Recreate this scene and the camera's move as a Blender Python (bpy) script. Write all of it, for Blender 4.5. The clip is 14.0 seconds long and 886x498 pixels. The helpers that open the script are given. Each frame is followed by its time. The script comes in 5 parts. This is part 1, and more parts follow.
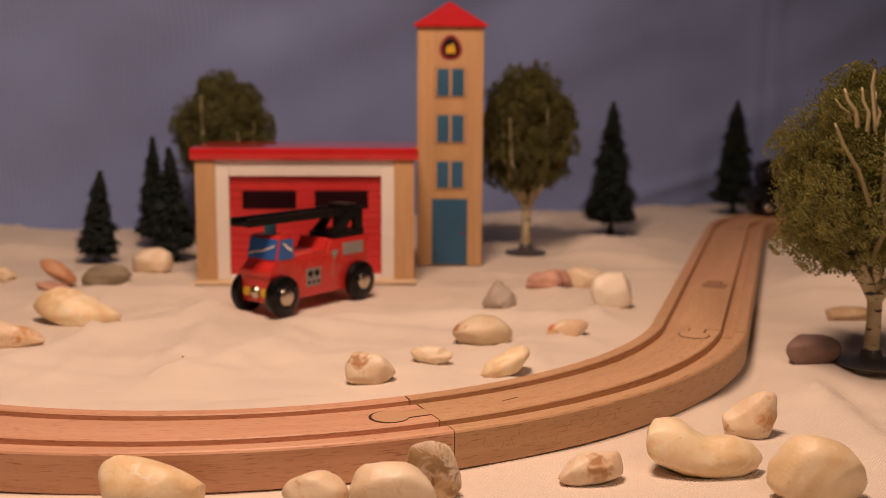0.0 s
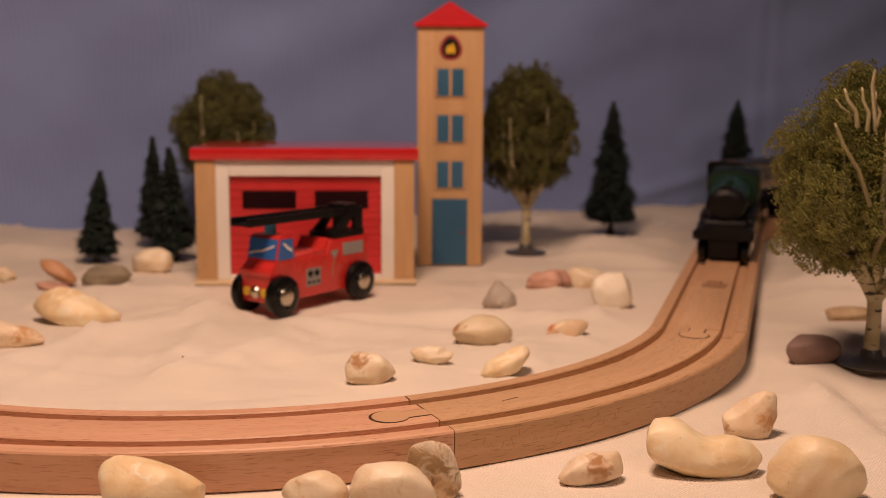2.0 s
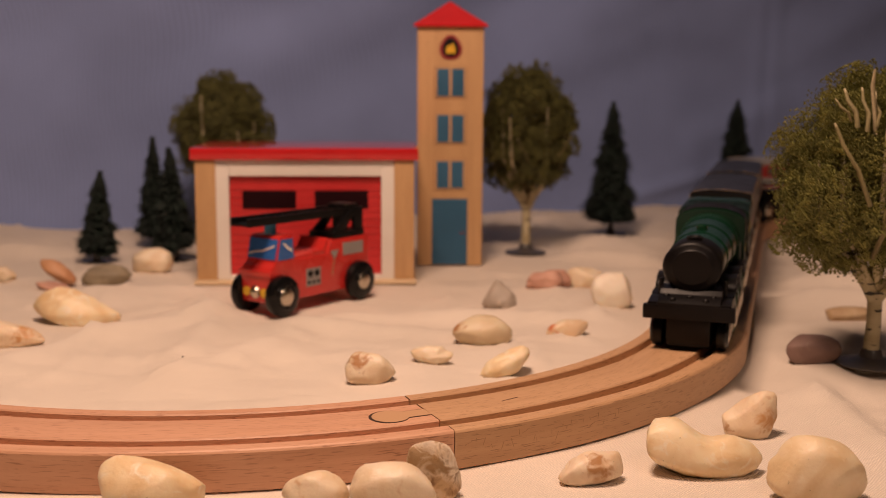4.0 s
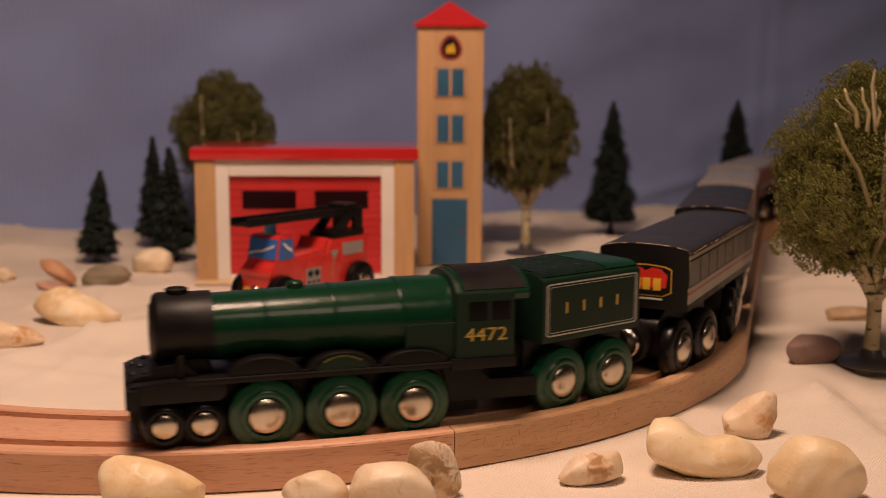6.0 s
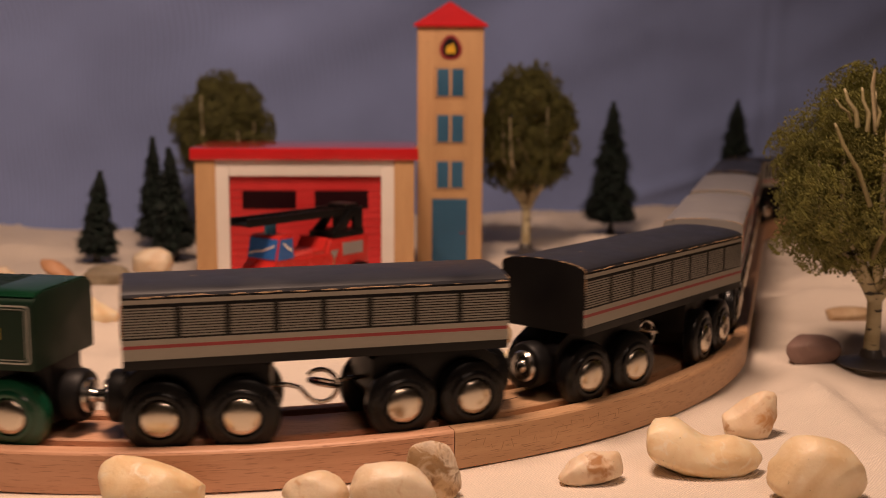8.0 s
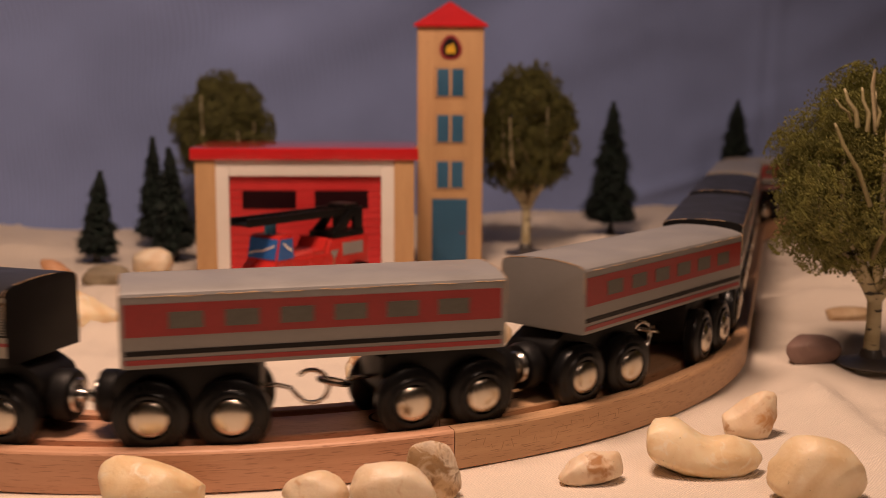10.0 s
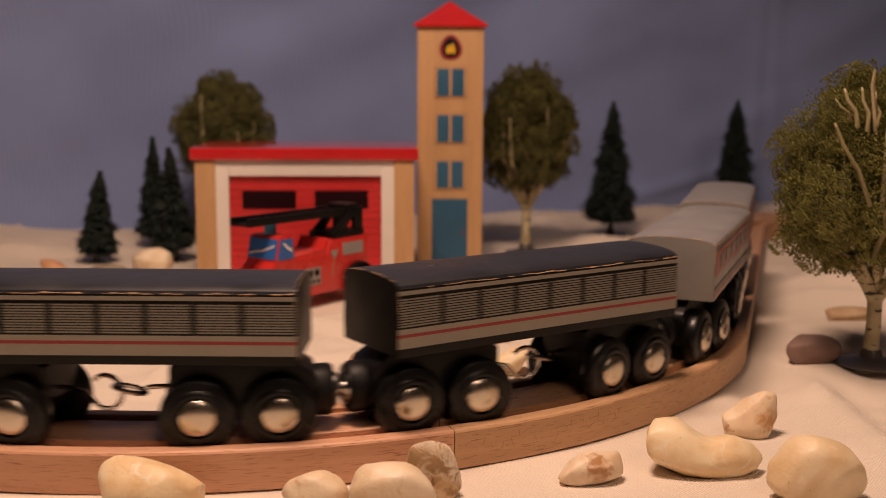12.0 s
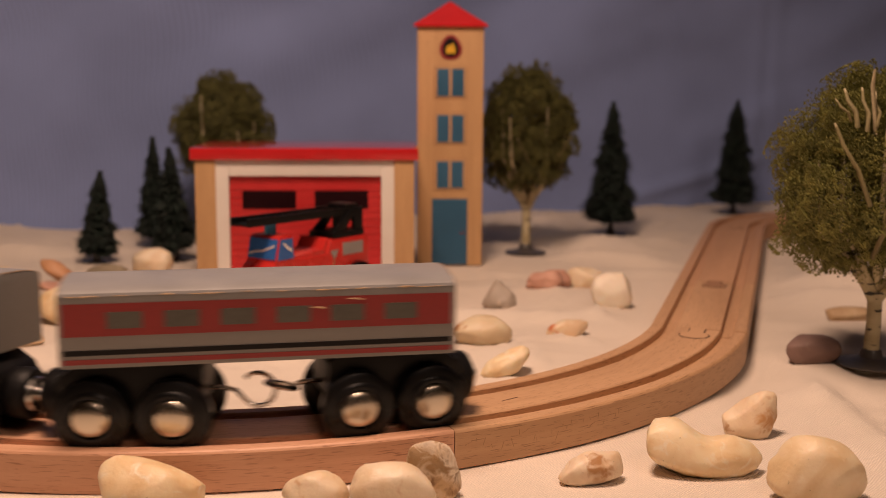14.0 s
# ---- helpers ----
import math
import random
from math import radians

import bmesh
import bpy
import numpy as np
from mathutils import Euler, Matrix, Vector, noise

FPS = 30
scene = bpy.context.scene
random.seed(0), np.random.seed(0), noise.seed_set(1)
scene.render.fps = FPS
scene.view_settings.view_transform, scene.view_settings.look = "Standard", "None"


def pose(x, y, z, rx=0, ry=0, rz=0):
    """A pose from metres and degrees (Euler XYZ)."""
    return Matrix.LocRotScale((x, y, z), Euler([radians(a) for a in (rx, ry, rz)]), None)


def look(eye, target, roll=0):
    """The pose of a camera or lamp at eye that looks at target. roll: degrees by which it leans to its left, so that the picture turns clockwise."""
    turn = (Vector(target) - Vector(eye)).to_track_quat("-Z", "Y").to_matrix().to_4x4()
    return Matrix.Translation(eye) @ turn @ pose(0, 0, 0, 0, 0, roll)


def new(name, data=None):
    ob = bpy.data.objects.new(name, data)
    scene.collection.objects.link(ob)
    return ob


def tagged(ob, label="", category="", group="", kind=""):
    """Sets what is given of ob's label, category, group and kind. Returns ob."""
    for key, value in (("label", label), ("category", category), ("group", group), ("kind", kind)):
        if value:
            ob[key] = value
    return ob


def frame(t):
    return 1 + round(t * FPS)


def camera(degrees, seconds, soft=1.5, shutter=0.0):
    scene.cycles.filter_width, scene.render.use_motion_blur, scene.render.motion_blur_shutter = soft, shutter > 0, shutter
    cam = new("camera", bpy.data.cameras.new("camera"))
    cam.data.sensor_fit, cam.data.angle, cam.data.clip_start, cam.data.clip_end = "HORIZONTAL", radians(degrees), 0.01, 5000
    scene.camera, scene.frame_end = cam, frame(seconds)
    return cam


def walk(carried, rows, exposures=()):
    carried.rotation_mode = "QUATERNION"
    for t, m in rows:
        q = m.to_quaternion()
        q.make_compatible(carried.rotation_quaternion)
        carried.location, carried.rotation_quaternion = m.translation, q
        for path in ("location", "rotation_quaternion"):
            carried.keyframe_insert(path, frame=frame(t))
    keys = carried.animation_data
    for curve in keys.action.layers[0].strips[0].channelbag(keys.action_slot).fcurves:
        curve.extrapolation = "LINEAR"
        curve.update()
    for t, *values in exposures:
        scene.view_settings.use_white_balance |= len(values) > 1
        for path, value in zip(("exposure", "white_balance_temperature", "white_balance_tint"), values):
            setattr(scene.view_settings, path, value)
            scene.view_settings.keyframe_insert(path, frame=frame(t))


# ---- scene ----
import itertools

cam = camera(44.24, 14.0, soft=0.85, shutter=0.4)
EYE = (0.0, 0.0, 0.1135)
AIM = (0.0, math.cos(0.1519), 0.1135 - math.sin(0.1519))
VIEW = look(EYE, AIM, 0.33)
walk(cam, [(0.0, VIEW), (14.0, VIEW)], [(0.0, 0.0), (14.0, 0.0)])
cam.data.dof.use_dof = True
cam.data.dof.focus_distance = 0.335
cam.data.dof.aperture_fstop = 15.0

# ---- light: a warm room lamp up to the side, an added dim front fill, a dim room ----
world = bpy.data.worlds.new("room_air")
scene.world = world
world.use_nodes = True
world.node_tree.nodes["Background"].inputs[0].default_value = (1.0, 0.82, 0.66, 1)
world.node_tree.nodes["Background"].inputs[1].default_value = 0.02


def area_lamp(name, eye, target, size, watts, color):
    data = bpy.data.lights.new(name, "AREA")
    data.shape, data.size, data.energy, data.color = "DISK", size, watts, color
    ob = new(name, data)
    ob.matrix_world = look(eye, target)
    return ob


area_lamp("room_lamp", (-0.064, 0.272, 0.56), (0.0, 0.36, 0.0), 0.17, 3.8, (1.0, 0.655, 0.475))
# added fill from behind the camera to brighten the faces turned that way
area_lamp("ceiling_lamp", (0.50, -0.70, 1.35), (0.16, 0.60, 0.0), 0.5, 4.0, (1.0, 0.68, 0.52))


# ---- materials ----
def nodes_of(name):
    m = bpy.data.materials.new(name)
    m.use_nodes = True
    nt = m.node_tree
    return m, nt, nt.nodes["Principled BSDF"]


def put(nt, kind, **values):
    n = nt.nodes.new(kind)
    for k, v in values.items():
        n.inputs[k.replace("_", " ")].default_value = v
    return n


def ramp(nt, fac, stops):
    r = nt.nodes.new("ShaderNodeValToRGB")
    while len(r.color_ramp.elements) < len(stops):
        r.color_ramp.elements.new(0.5)
    for e, (p, c) in zip(r.color_ramp.elements, stops):
        e.position, e.color = p, (*c, 1)
    nt.links.new(fac, r.inputs[0])
    return r.outputs[0]


def shade(c, k):
    return tuple(min(1.0, x * k) for x in c)


def mixed(nt, fac, a, b, kind="MIX"):
    n = nt.nodes.new("ShaderNodeMix")
    n.data_type, n.blend_type = "RGBA", kind
    for sock, v in ((n.inputs[0], fac), (n.inputs[6], a), (n.inputs[7], b)):
        if hasattr(v, "is_output"):
            nt.links.new(v, sock)
        elif sock == n.inputs[0]:
            sock.default_value = v
        else:
            sock.default_value = (*v, 1)
    return n.outputs[2]


def paint(name, color, rough=0.4, metal=0.0, scale=300.0, vary=0.12, bump=0.05, coat=0.0, chips=None, gloss=0.5):
    """A painted or plain surface: colour drifting at two scales, fine relief, uneven gloss."""
    m, nt, b = nodes_of(name)
    tc = nt.nodes.new("ShaderNodeTexCoord")
    big = put(nt, "ShaderNodeTexNoise", Scale=scale * 0.2, Detail=4.0)
    fine = put(nt, "ShaderNodeTexNoise", Scale=scale * 3, Detail=6.0)
    for n in (big, fine):
        nt.links.new(tc.outputs["Object"], n.inputs["Vector"])
    col = ramp(nt, big.outputs[0], [(0.3, shade(color, 1 - vary)), (0.7, shade(color, 1 + vary))])
    col2 = mixed(nt, 0.25, col, ramp(nt, fine.outputs[0], [(0.35, shade(color, 1 - 2 * vary)), (0.65, shade(color, 1 + vary))]))
    if chips:
        spot = put(nt, "ShaderNodeTexNoise", Scale=scale * 1.1, Detail=3.0)
        nt.links.new(tc.outputs["Object"], spot.inputs["Vector"])
        col2 = mixed(nt, ramp(nt, spot.outputs[0], [(0.735, (0, 0, 0)), (0.75, (1, 1, 1))]), col2, chips)
    nt.links.new(col2, b.inputs["Base Color"])
    rr = ramp(nt, big.outputs[0], [(0.3, (rough * 0.8,) * 3), (0.7, (min(1, rough * 1.25),) * 3)])
    nt.links.new(rr, b.inputs["Roughness"])
    b.inputs["Metallic"].default_value = metal
    b.inputs["Specular IOR Level"].default_value = gloss
    b.inputs["Coat Weight"].default_value = coat
    b.inputs["Coat Roughness"].default_value = 0.06
    if bump:
        bp = put(nt, "ShaderNodeBump", Strength=bump, Distance=0.0004)
        nt.links.new(fine.outputs[0], bp.inputs["Height"])
        nt.links.new(bp.outputs[0], b.inputs["Normal"])
    return m


def timber(name, light, dark, fleck, coord="UV", along=0, stretch=14.0, scale=260.0, rough=0.5):
    """Beech: soft bands and short dark flecks that run with the grain."""
    m, nt, b = nodes_of(name)
    tc = nt.nodes.new("ShaderNodeTexCoord")
    mp = nt.nodes.new("ShaderNodeMapping")
    sc = [1.0, 1.0, 1.0]
    sc[along] = 1.0 / stretch
    mp.inputs["Scale"].default_value = sc
    nt.links.new(tc.outputs[coord], mp.inputs["Vector"])
    info = nt.nodes.new("ShaderNodeObjectInfo")
    shift = nt.nodes.new("ShaderNodeVectorMath")
    shift.operation = "ADD"
    nt.links.new(mp.outputs[0], shift.inputs[0])
    nt.links.new(info.outputs["Random"], shift.inputs[1])
    band = put(nt, "ShaderNodeTexNoise", Scale=scale, Detail=5.0, Roughness=0.6)
    fl = put(nt, "ShaderNodeTexNoise", Scale=scale * 11.0, Detail=2.0)
    wide = put(nt, "ShaderNodeTexNoise", Scale=scale * 0.2, Detail=2.0)
    for n in (band, fl, wide):
        nt.links.new(shift.outputs[0], n.inputs["Vector"])
    col = ramp(nt, band.outputs[0], [(0.3, dark), (0.7, light)])
    col = mixed(nt, 0.3, col, ramp(nt, wide.outputs[0], [(0.35, shade(dark, 0.85)), (0.65, shade(light, 1.05))]))
    col = mixed(nt, ramp(nt, fl.outputs[0], [(0.59, (0, 0, 0)), (0.68, (0.8, 0.8, 0.8))]), col, fleck)
    nt.links.new(col, b.inputs["Base Color"])
    b.inputs["Roughness"].default_value = rough
    bp = put(nt, "ShaderNodeBump", Strength=0.25, Distance=0.0003)
    nt.links.new(fl.outputs[0], bp.inputs["Height"])
    nt.links.new(bp.outputs[0], b.inputs["Normal"])
    return m


def stone(name, base, vein, spot, spot_at=0.62, rough=0.47, glow=0.27, patch=None):
    """A water-worn quartz pebble: cloudy body, veins, rusty stains, pits."""
    m, nt, b = nodes_of(name)
    tc = nt.nodes.new("ShaderNodeTexCoord")
    info = nt.nodes.new("ShaderNodeObjectInfo")
    shift = nt.nodes.new("ShaderNodeVectorMath")
    shift.operation = "ADD"
    nt.links.new(tc.outputs["Object"], shift.inputs[0])
    nt.links.new(info.outputs["Random"], shift.inputs[1])
    cloud = put(nt, "ShaderNodeTexNoise", Scale=85.0, Detail=8.0, Distortion=0.9)
    stain = put(nt, "ShaderNodeTexNoise", Scale=230.0, Detail=7.0, Distortion=1.0)
    pit = put(nt, "ShaderNodeTexNoise", Scale=900.0, Detail=5.0)
    for n in (cloud, stain, pit):
        nt.links.new(shift.outputs[0], n.inputs["Vector"])
    col = ramp(nt, cloud.outputs[0], [(0.37, vein), (0.60, base)])
    col = mixed(nt, ramp(nt, stain.outputs[0], [(spot_at, (0, 0, 0)), (spot_at + 0.12, (0.8, 0.8, 0.8))]), col, spot)
    if patch:
        # one ragged stain with its own middle and reach
        place, reach, tint = patch
        far = nt.nodes.new("ShaderNodeVectorMath")
        far.operation = "DISTANCE"
        nt.links.new(tc.outputs["Object"], far.inputs[0])
        far.inputs[1].default_value = place
        edge = nt.nodes.new("ShaderNodeMath")
        edge.operation = "MULTIPLY_ADD"
        nt.links.new(stain.outputs[0], edge.inputs[0])
        edge.inputs[1].default_value = reach * 4.0
        nt.links.new(far.outputs["Value"], edge.inputs[2])
        near = nt.nodes.new("ShaderNodeMath")
        near.operation = "DIVIDE"
        nt.links.new(edge.outputs[0], near.inputs[0])
        near.inputs[1].default_value = reach * 3.4
        col = mixed(nt, ramp(nt, near.outputs[0], [(0.66, (0.9, 0.9, 0.9)), (0.90, (0, 0, 0))]), col, tint)
    col = mixed(nt, ramp(nt, pit.outputs[0], [(0.70, (0, 0, 0)), (0.76, (0.6, 0.6, 0.6))]), col, shade(vein, 0.35))
    nt.links.new(col, b.inputs["Base Color"])
    b.inputs["Roughness"].default_value = rough
    b.inputs["Subsurface Weight"].default_value = glow
    b.inputs["Subsurface Radius"].default_value = (0.004, 0.003, 0.002)
    b.inputs["Subsurface Scale"].default_value = 0.6
    bp = put(nt, "ShaderNodeBump", Strength=0.42, Distance=0.0004)
    nt.links.new(pit.outputs[0], bp.inputs["Height"])
    nt.links.new(bp.outputs[0], b.inputs["Normal"])
    return m


def cloth(name, color, weave=0.5, blotch=0.08, thread=1500.0, rumples=38.0):
    """Woven cloth: crossed threads as relief, faint blotches."""
    m, nt, b = nodes_of(name)
    tc = nt.nodes.new("ShaderNodeTexCoord")
    mp = nt.nodes.new("ShaderNodeMapping")
    mp.inputs["Rotation"].default_value = (0, 0, radians(38))
    nt.links.new(tc.outputs["Object"], mp.inputs["Vector"])
    waves = []
    for axis in ("X", "Y"):
        w = put(nt, "ShaderNodeTexWave", Scale=thread / 6.0, Distortion=0.12, Detail=1.0)
        w.bands_direction = axis
        nt.links.new(mp.outputs[0], w.inputs["Vector"])
        waves.append(w)
    big = put(nt, "ShaderNodeTexNoise", Scale=9.0, Detail=5.0)
    nt.links.new(tc.outputs["Object"], big.inputs["Vector"])
    mul = mixed(nt, 0.5, waves[0].outputs[0], waves[1].outputs[0])
    col = ramp(nt, big.outputs[0], [(0.3, shade(color, 1 - blotch)), (0.7, shade(color, 1 + blotch))])
    col = mixed(nt, 0.22, col, mul, "MULTIPLY")
    nt.links.new(col, b.inputs["Base Color"])
    b.inputs["Roughness"].default_value = 0.9
    b.inputs["Sheen Weight"].default_value = 0.15
    bp = put(nt, "ShaderNodeBump", Strength=weave, Distance=0.0003)
    nt.links.new(mul, bp.inputs["Height"])
    # soft rumples, a thumb wide, drawn out along one way of the cloth
    stretch = nt.nodes.new("ShaderNodeMapping")
    stretch.inputs["Rotation"].default_value = (0, 0, radians(-24))
    stretch.inputs["Scale"].default_value = (0.35, 1.0, 1.0)
    nt.links.new(tc.outputs["Object"], stretch.inputs["Vector"])
    rumple = put(nt, "ShaderNodeTexNoise", Scale=rumples, Detail=3.0, Distortion=0.6)
    nt.links.new(stretch.outputs[0], rumple.inputs["Vector"])
    soft = put(nt, "ShaderNodeBump", Strength=0.35, Distance=0.0035)
    nt.links.new(rumple.outputs[0], soft.inputs["Height"])
    nt.links.new(soft.outputs[0], bp.inputs["Normal"])
    nt.links.new(bp.outputs[0], b.inputs["Normal"])
    return m


def foliage(name, dark, light, scale=160.0):
    m, nt, b = nodes_of(name)
    geo = nt.nodes.new("ShaderNodeNewGeometry")
    tc = nt.nodes.new("ShaderNodeTexCoord")
    n = put(nt, "ShaderNodeTexNoise", Scale=scale, Detail=4.0)
    nt.links.new(tc.outputs["Object"], n.inputs["Vector"])
    a = ramp(nt, geo.outputs["Random Per Island"], [(0.0, dark), (1.0, light)])
    # noise darkens patches of the colour, standing in for shaded hollows
    c = mixed(nt, 0.6, a, ramp(nt, n.outputs[0], [(0.38, shade(dark, 0.5)), (0.62, shade(light, 1.1))]))
    nt.links.new(c, b.inputs["Base Color"])
    b.inputs["Roughness"].default_value = 0.75
    return m


def birch_bark(name):
    m, nt, b = nodes_of(name)
    tc = nt.nodes.new("ShaderNodeTexCoord")
    mp = nt.nodes.new("ShaderNodeMapping")
    mp.inputs["Scale"].default_value = (0.4, 0.4, 2.0)
    nt.links.new(tc.outputs["Object"], mp.inputs["Vector"])
    v = put(nt, "ShaderNodeTexNoise", Scale=260.0, Detail=2.0)
    big = put(nt, "ShaderNodeTexNoise", Scale=120.0, Detail=4.0)
    nt.links.new(mp.outputs[0], v.inputs["Vector"])
    nt.links.new(tc.outputs["Object"], big.inputs["Vector"])
    col = ramp(nt, big.outputs[0], [(0.3, (0.36, 0.30, 0.17)), (0.7, (0.55, 0.50, 0.33))])
    col = mixed(nt, ramp(nt, v.outputs[0], [(0.60, (0, 0, 0)), (0.62, (1, 1, 1))]), col, (0.02, 0.018, 0.015))
    nt.links.new(col, b.inputs["Base Color"])
    b.inputs["Roughness"].default_value = 0.55
    return m


CLOTH = cloth("cream_cotton", (0.84, 0.74, 0.63), weave=0.6, thread=2500.0)
BLUE_CLOTH = cloth("blue_grey_cloth", (0.250, 0.330, 0.620), weave=0.3, blotch=0.12, thread=900.0, rumples=9.0)
BEECH_PINK = timber("pink_beech", (0.66, 0.375, 0.235), (0.55, 0.29, 0.17), (0.33, 0.15, 0.08))
BEECH = timber("pale_beech", (0.60, 0.370, 0.205), (0.49, 0.285, 0.150), (0.28, 0.15, 0.07))
BEECH_RED = timber("reddish_beech", (0.58, 0.34, 0.19), (0.48, 0.265, 0.145), (0.30, 0.15, 0.075))
PLY = timber("birch_ply", (0.60, 0.375, 0.185), (0.52, 0.31, 0.145), (0.42, 0.25, 0.12), coord="Object", along=2, scale=500.0)
PLY_PALE = timber("pale_ply", (0.74, 0.58, 0.38), (0.66, 0.50, 0.31), (0.50, 0.36, 0.2), coord="Object", along=0, scale=500.0)
GAP = paint("joint_gap", (0.05, 0.022, 0.012), 0.9, vary=0.3, bump=0)
HAIRLINE = paint("hairline_crack", (0.41, 0.245, 0.125), 0.8, bump=0)
MATT_ROOF = paint("worn_matt_black", (0.009, 0.0068, 0.0068), 0.52, vary=0.25, bump=0.16, gloss=0.14)
INK = paint("dark_scratch", (0.10, 0.05, 0.03), 0.8, bump=0)
WHITE = paint("white_lacquer", (0.80, 0.76, 0.70), 0.35, vary=0.04)
RED = paint("red_lacquer", (0.56, 0.022, 0.025), 0.13, vary=0.1, coat=0.5)
RED_DOOR = paint("red_door", (0.55, 0.028, 0.03), 0.42, vary=0.12)
RED_CAR = paint("red_toy_paint", (0.58, 0.03, 0.025), 0.30, vary=0.1, coat=0.3)
MAROON_HOLE = paint("dark_pane", (0.016, 0.003, 0.005), 0.5, gloss=0.1)
TEAL = paint("teal_print", (0.028, 0.115, 0.215), 0.45)
TEAL_DARK = paint("teal_dark_print", (0.016, 0.07, 0.13), 0.45)
PRINT_BROWN = paint("window_outline", (0.36, 0.20, 0.10), 0.5)
BLACK = paint("black_toy_paint", (0.005, 0.0046, 0.005), 0.46, vary=0.2, bump=0.08, gloss=0.22)
BLACK_MATT = paint("satin_black_plastic", (0.006, 0.0050, 0.0052), 0.40, vary=0.2, bump=0.12, gloss=0.20)
TYRE = paint("black_wheel_plastic", (0.005, 0.005, 0.0055), 0.30, vary=0.2, bump=0.05, coat=0.04, gloss=0.26)
ROOF_DARK = paint("dark_blue_roof", (0.020, 0.021, 0.028), 0.42, vary=0.2, bump=0.1, chips=(0.45, 0.33, 0.22))
ROOF_GREY = paint("grey_roof", (0.26, 0.255, 0.255), 0.38, vary=0.08, bump=0.06)
# body grey kept below the roof grey: weaker light on the sides, coloured in
GREY_SHADED = paint("grey_coach_shaded", (0.208, 0.199, 0.190), 0.35, vary=0.06, bump=0.04)
GREY_BAND = paint("warm_grey_print", (0.27, 0.25, 0.21), 0.42, vary=0.08)
LOUVRE = paint("louvre_grey", (0.225, 0.212, 0.185), 0.45, vary=0.08)
BADGE_RED = paint("badge_red_print", (0.60, 0.03, 0.02), 0.35)
STRIPE_RED = paint("stripe_red", (0.26, 0.028, 0.032), 0.42, vary=0.12)
COACH_RED = paint("coach_red", (0.245, 0.018, 0.018), 0.35, vary=0.12, chips=(0.42, 0.33, 0.25))
PANE = paint("grey_green_pane", (0.088, 0.084, 0.070), 0.35, vary=0.2)
CHIP = timber("bare_wood_edge", (0.62, 0.42, 0.24), (0.48, 0.3, 0.16), (0.2, 0.12, 0.07), coord="Object", along=0)
GREEN = paint("loco_green", (0.004, 0.032, 0.014), 0.24, vary=0.15, scale=160, bump=0.22, coat=0.10, gloss=0.16)
GREEN_DARK = paint("cab_green", (0.006, 0.022, 0.012), 0.52, vary=0.12, gloss=0.22)
GREEN_WHEEL = paint("green_wheel_plastic", (0.005, 0.060, 0.028), 0.28, vary=0.12, coat=0.05)
COAL = paint("embossed_coal", (0.0035, 0.012, 0.007), 0.42, scale=500, bump=0.4, gloss=0.15)
CAB_PANE = paint("dark_cab_pane", (0.0016, 0.0015, 0.0017), 0.40, vary=0.2, bump=0.05, gloss=0.12)
PLATE_GREEN = paint("plate_green_print", (0.16, 0.20, 0.02), 0.45)
GOLD = paint("gold_print", (0.50, 0.36, 0.05), 0.4)
SILVER_PRINT = paint("pale_grey_line", (0.42, 0.43, 0.38), 0.4)
CHROME = paint("polished_steel", (0.58, 0.52, 0.43), 0.27, metal=1.0, vary=0.06, bump=0.02)
STEEL = paint("steel_wire", (0.55, 0.53, 0.50), 0.22, metal=1.0, vary=0.1)
YELLOW = paint("yellow_print", (0.70, 0.42, 0.03), 0.4)
BLUE = paint("blue_window_print", (0.03, 0.13, 0.42), 0.35, coat=0.2)
BEACON = paint("blue_beacon", (0.06, 0.27, 0.50), 0.25, coat=0.4)
GREY_PRINT = paint("grey_print", (0.30, 0.28, 0.27), 0.45)
BASE_DARK = paint("dark_metal_base", (0.060, 0.053, 0.050), 0.38, vary=0.25, bump=0.2)
BARK = birch_bark("birch_bark")
BOUGH = paint("bough_bark", (0.21, 0.175, 0.080), 0.7, vary=0.3)
CUT_WOOD = paint("fresh_cut_wood", (0.46, 0.39, 0.23), 0.7, vary=0.1)
TWIG = paint("pale_twig", (0.40, 0.33, 0.20), 0.6, vary=0.2)
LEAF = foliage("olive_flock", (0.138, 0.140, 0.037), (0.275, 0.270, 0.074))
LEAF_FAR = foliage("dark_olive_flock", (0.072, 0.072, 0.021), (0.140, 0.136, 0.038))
NEEDLE = foliage("dark_green_needles", (0.003, 0.009, 0.007), (0.010, 0.022, 0.016))
PLASTER = paint("plain_room_plaster", (0.25, 0.23, 0.20), 0.9, scale=20, vary=0.05)
FLOORING = timber("floor_boards", (0.38, 0.25, 0.15), (0.3, 0.19, 0.11), (0.2, 0.12, 0.07), coord="Object", along=0, scale=12.0)
TABLE_WOOD = timber("table_wood", (0.4, 0.26, 0.15), (0.32, 0.2, 0.11), (0.2, 0.12, 0.07), coord="Object", along=0, scale=20.0)
Q_CREAM = stone("cream_quartz", (0.85, 0.71, 0.48), (0.75, 0.55, 0.31), (0.85, 0.77, 0.62), 0.56)
Q_PALE = stone("pale_quartz", (0.79, 0.67, 0.50), (0.73, 0.57, 0.38), (0.62, 0.40, 0.22), 0.62)
Q_WHITE = stone("white_quartz", (0.82, 0.75, 0.62), (0.76, 0.66, 0.52), (0.68, 0.52, 0.35), 0.7)
Q_BLOTCH = stone("blotched_cream_quartz", (0.78, 0.67, 0.50), (0.66, 0.50, 0.33), (0.42, 0.22, 0.09), 0.63, patch=((-0.0050, -0.004, 0.0105), 0.0042, (0.42, 0.19, 0.06)))
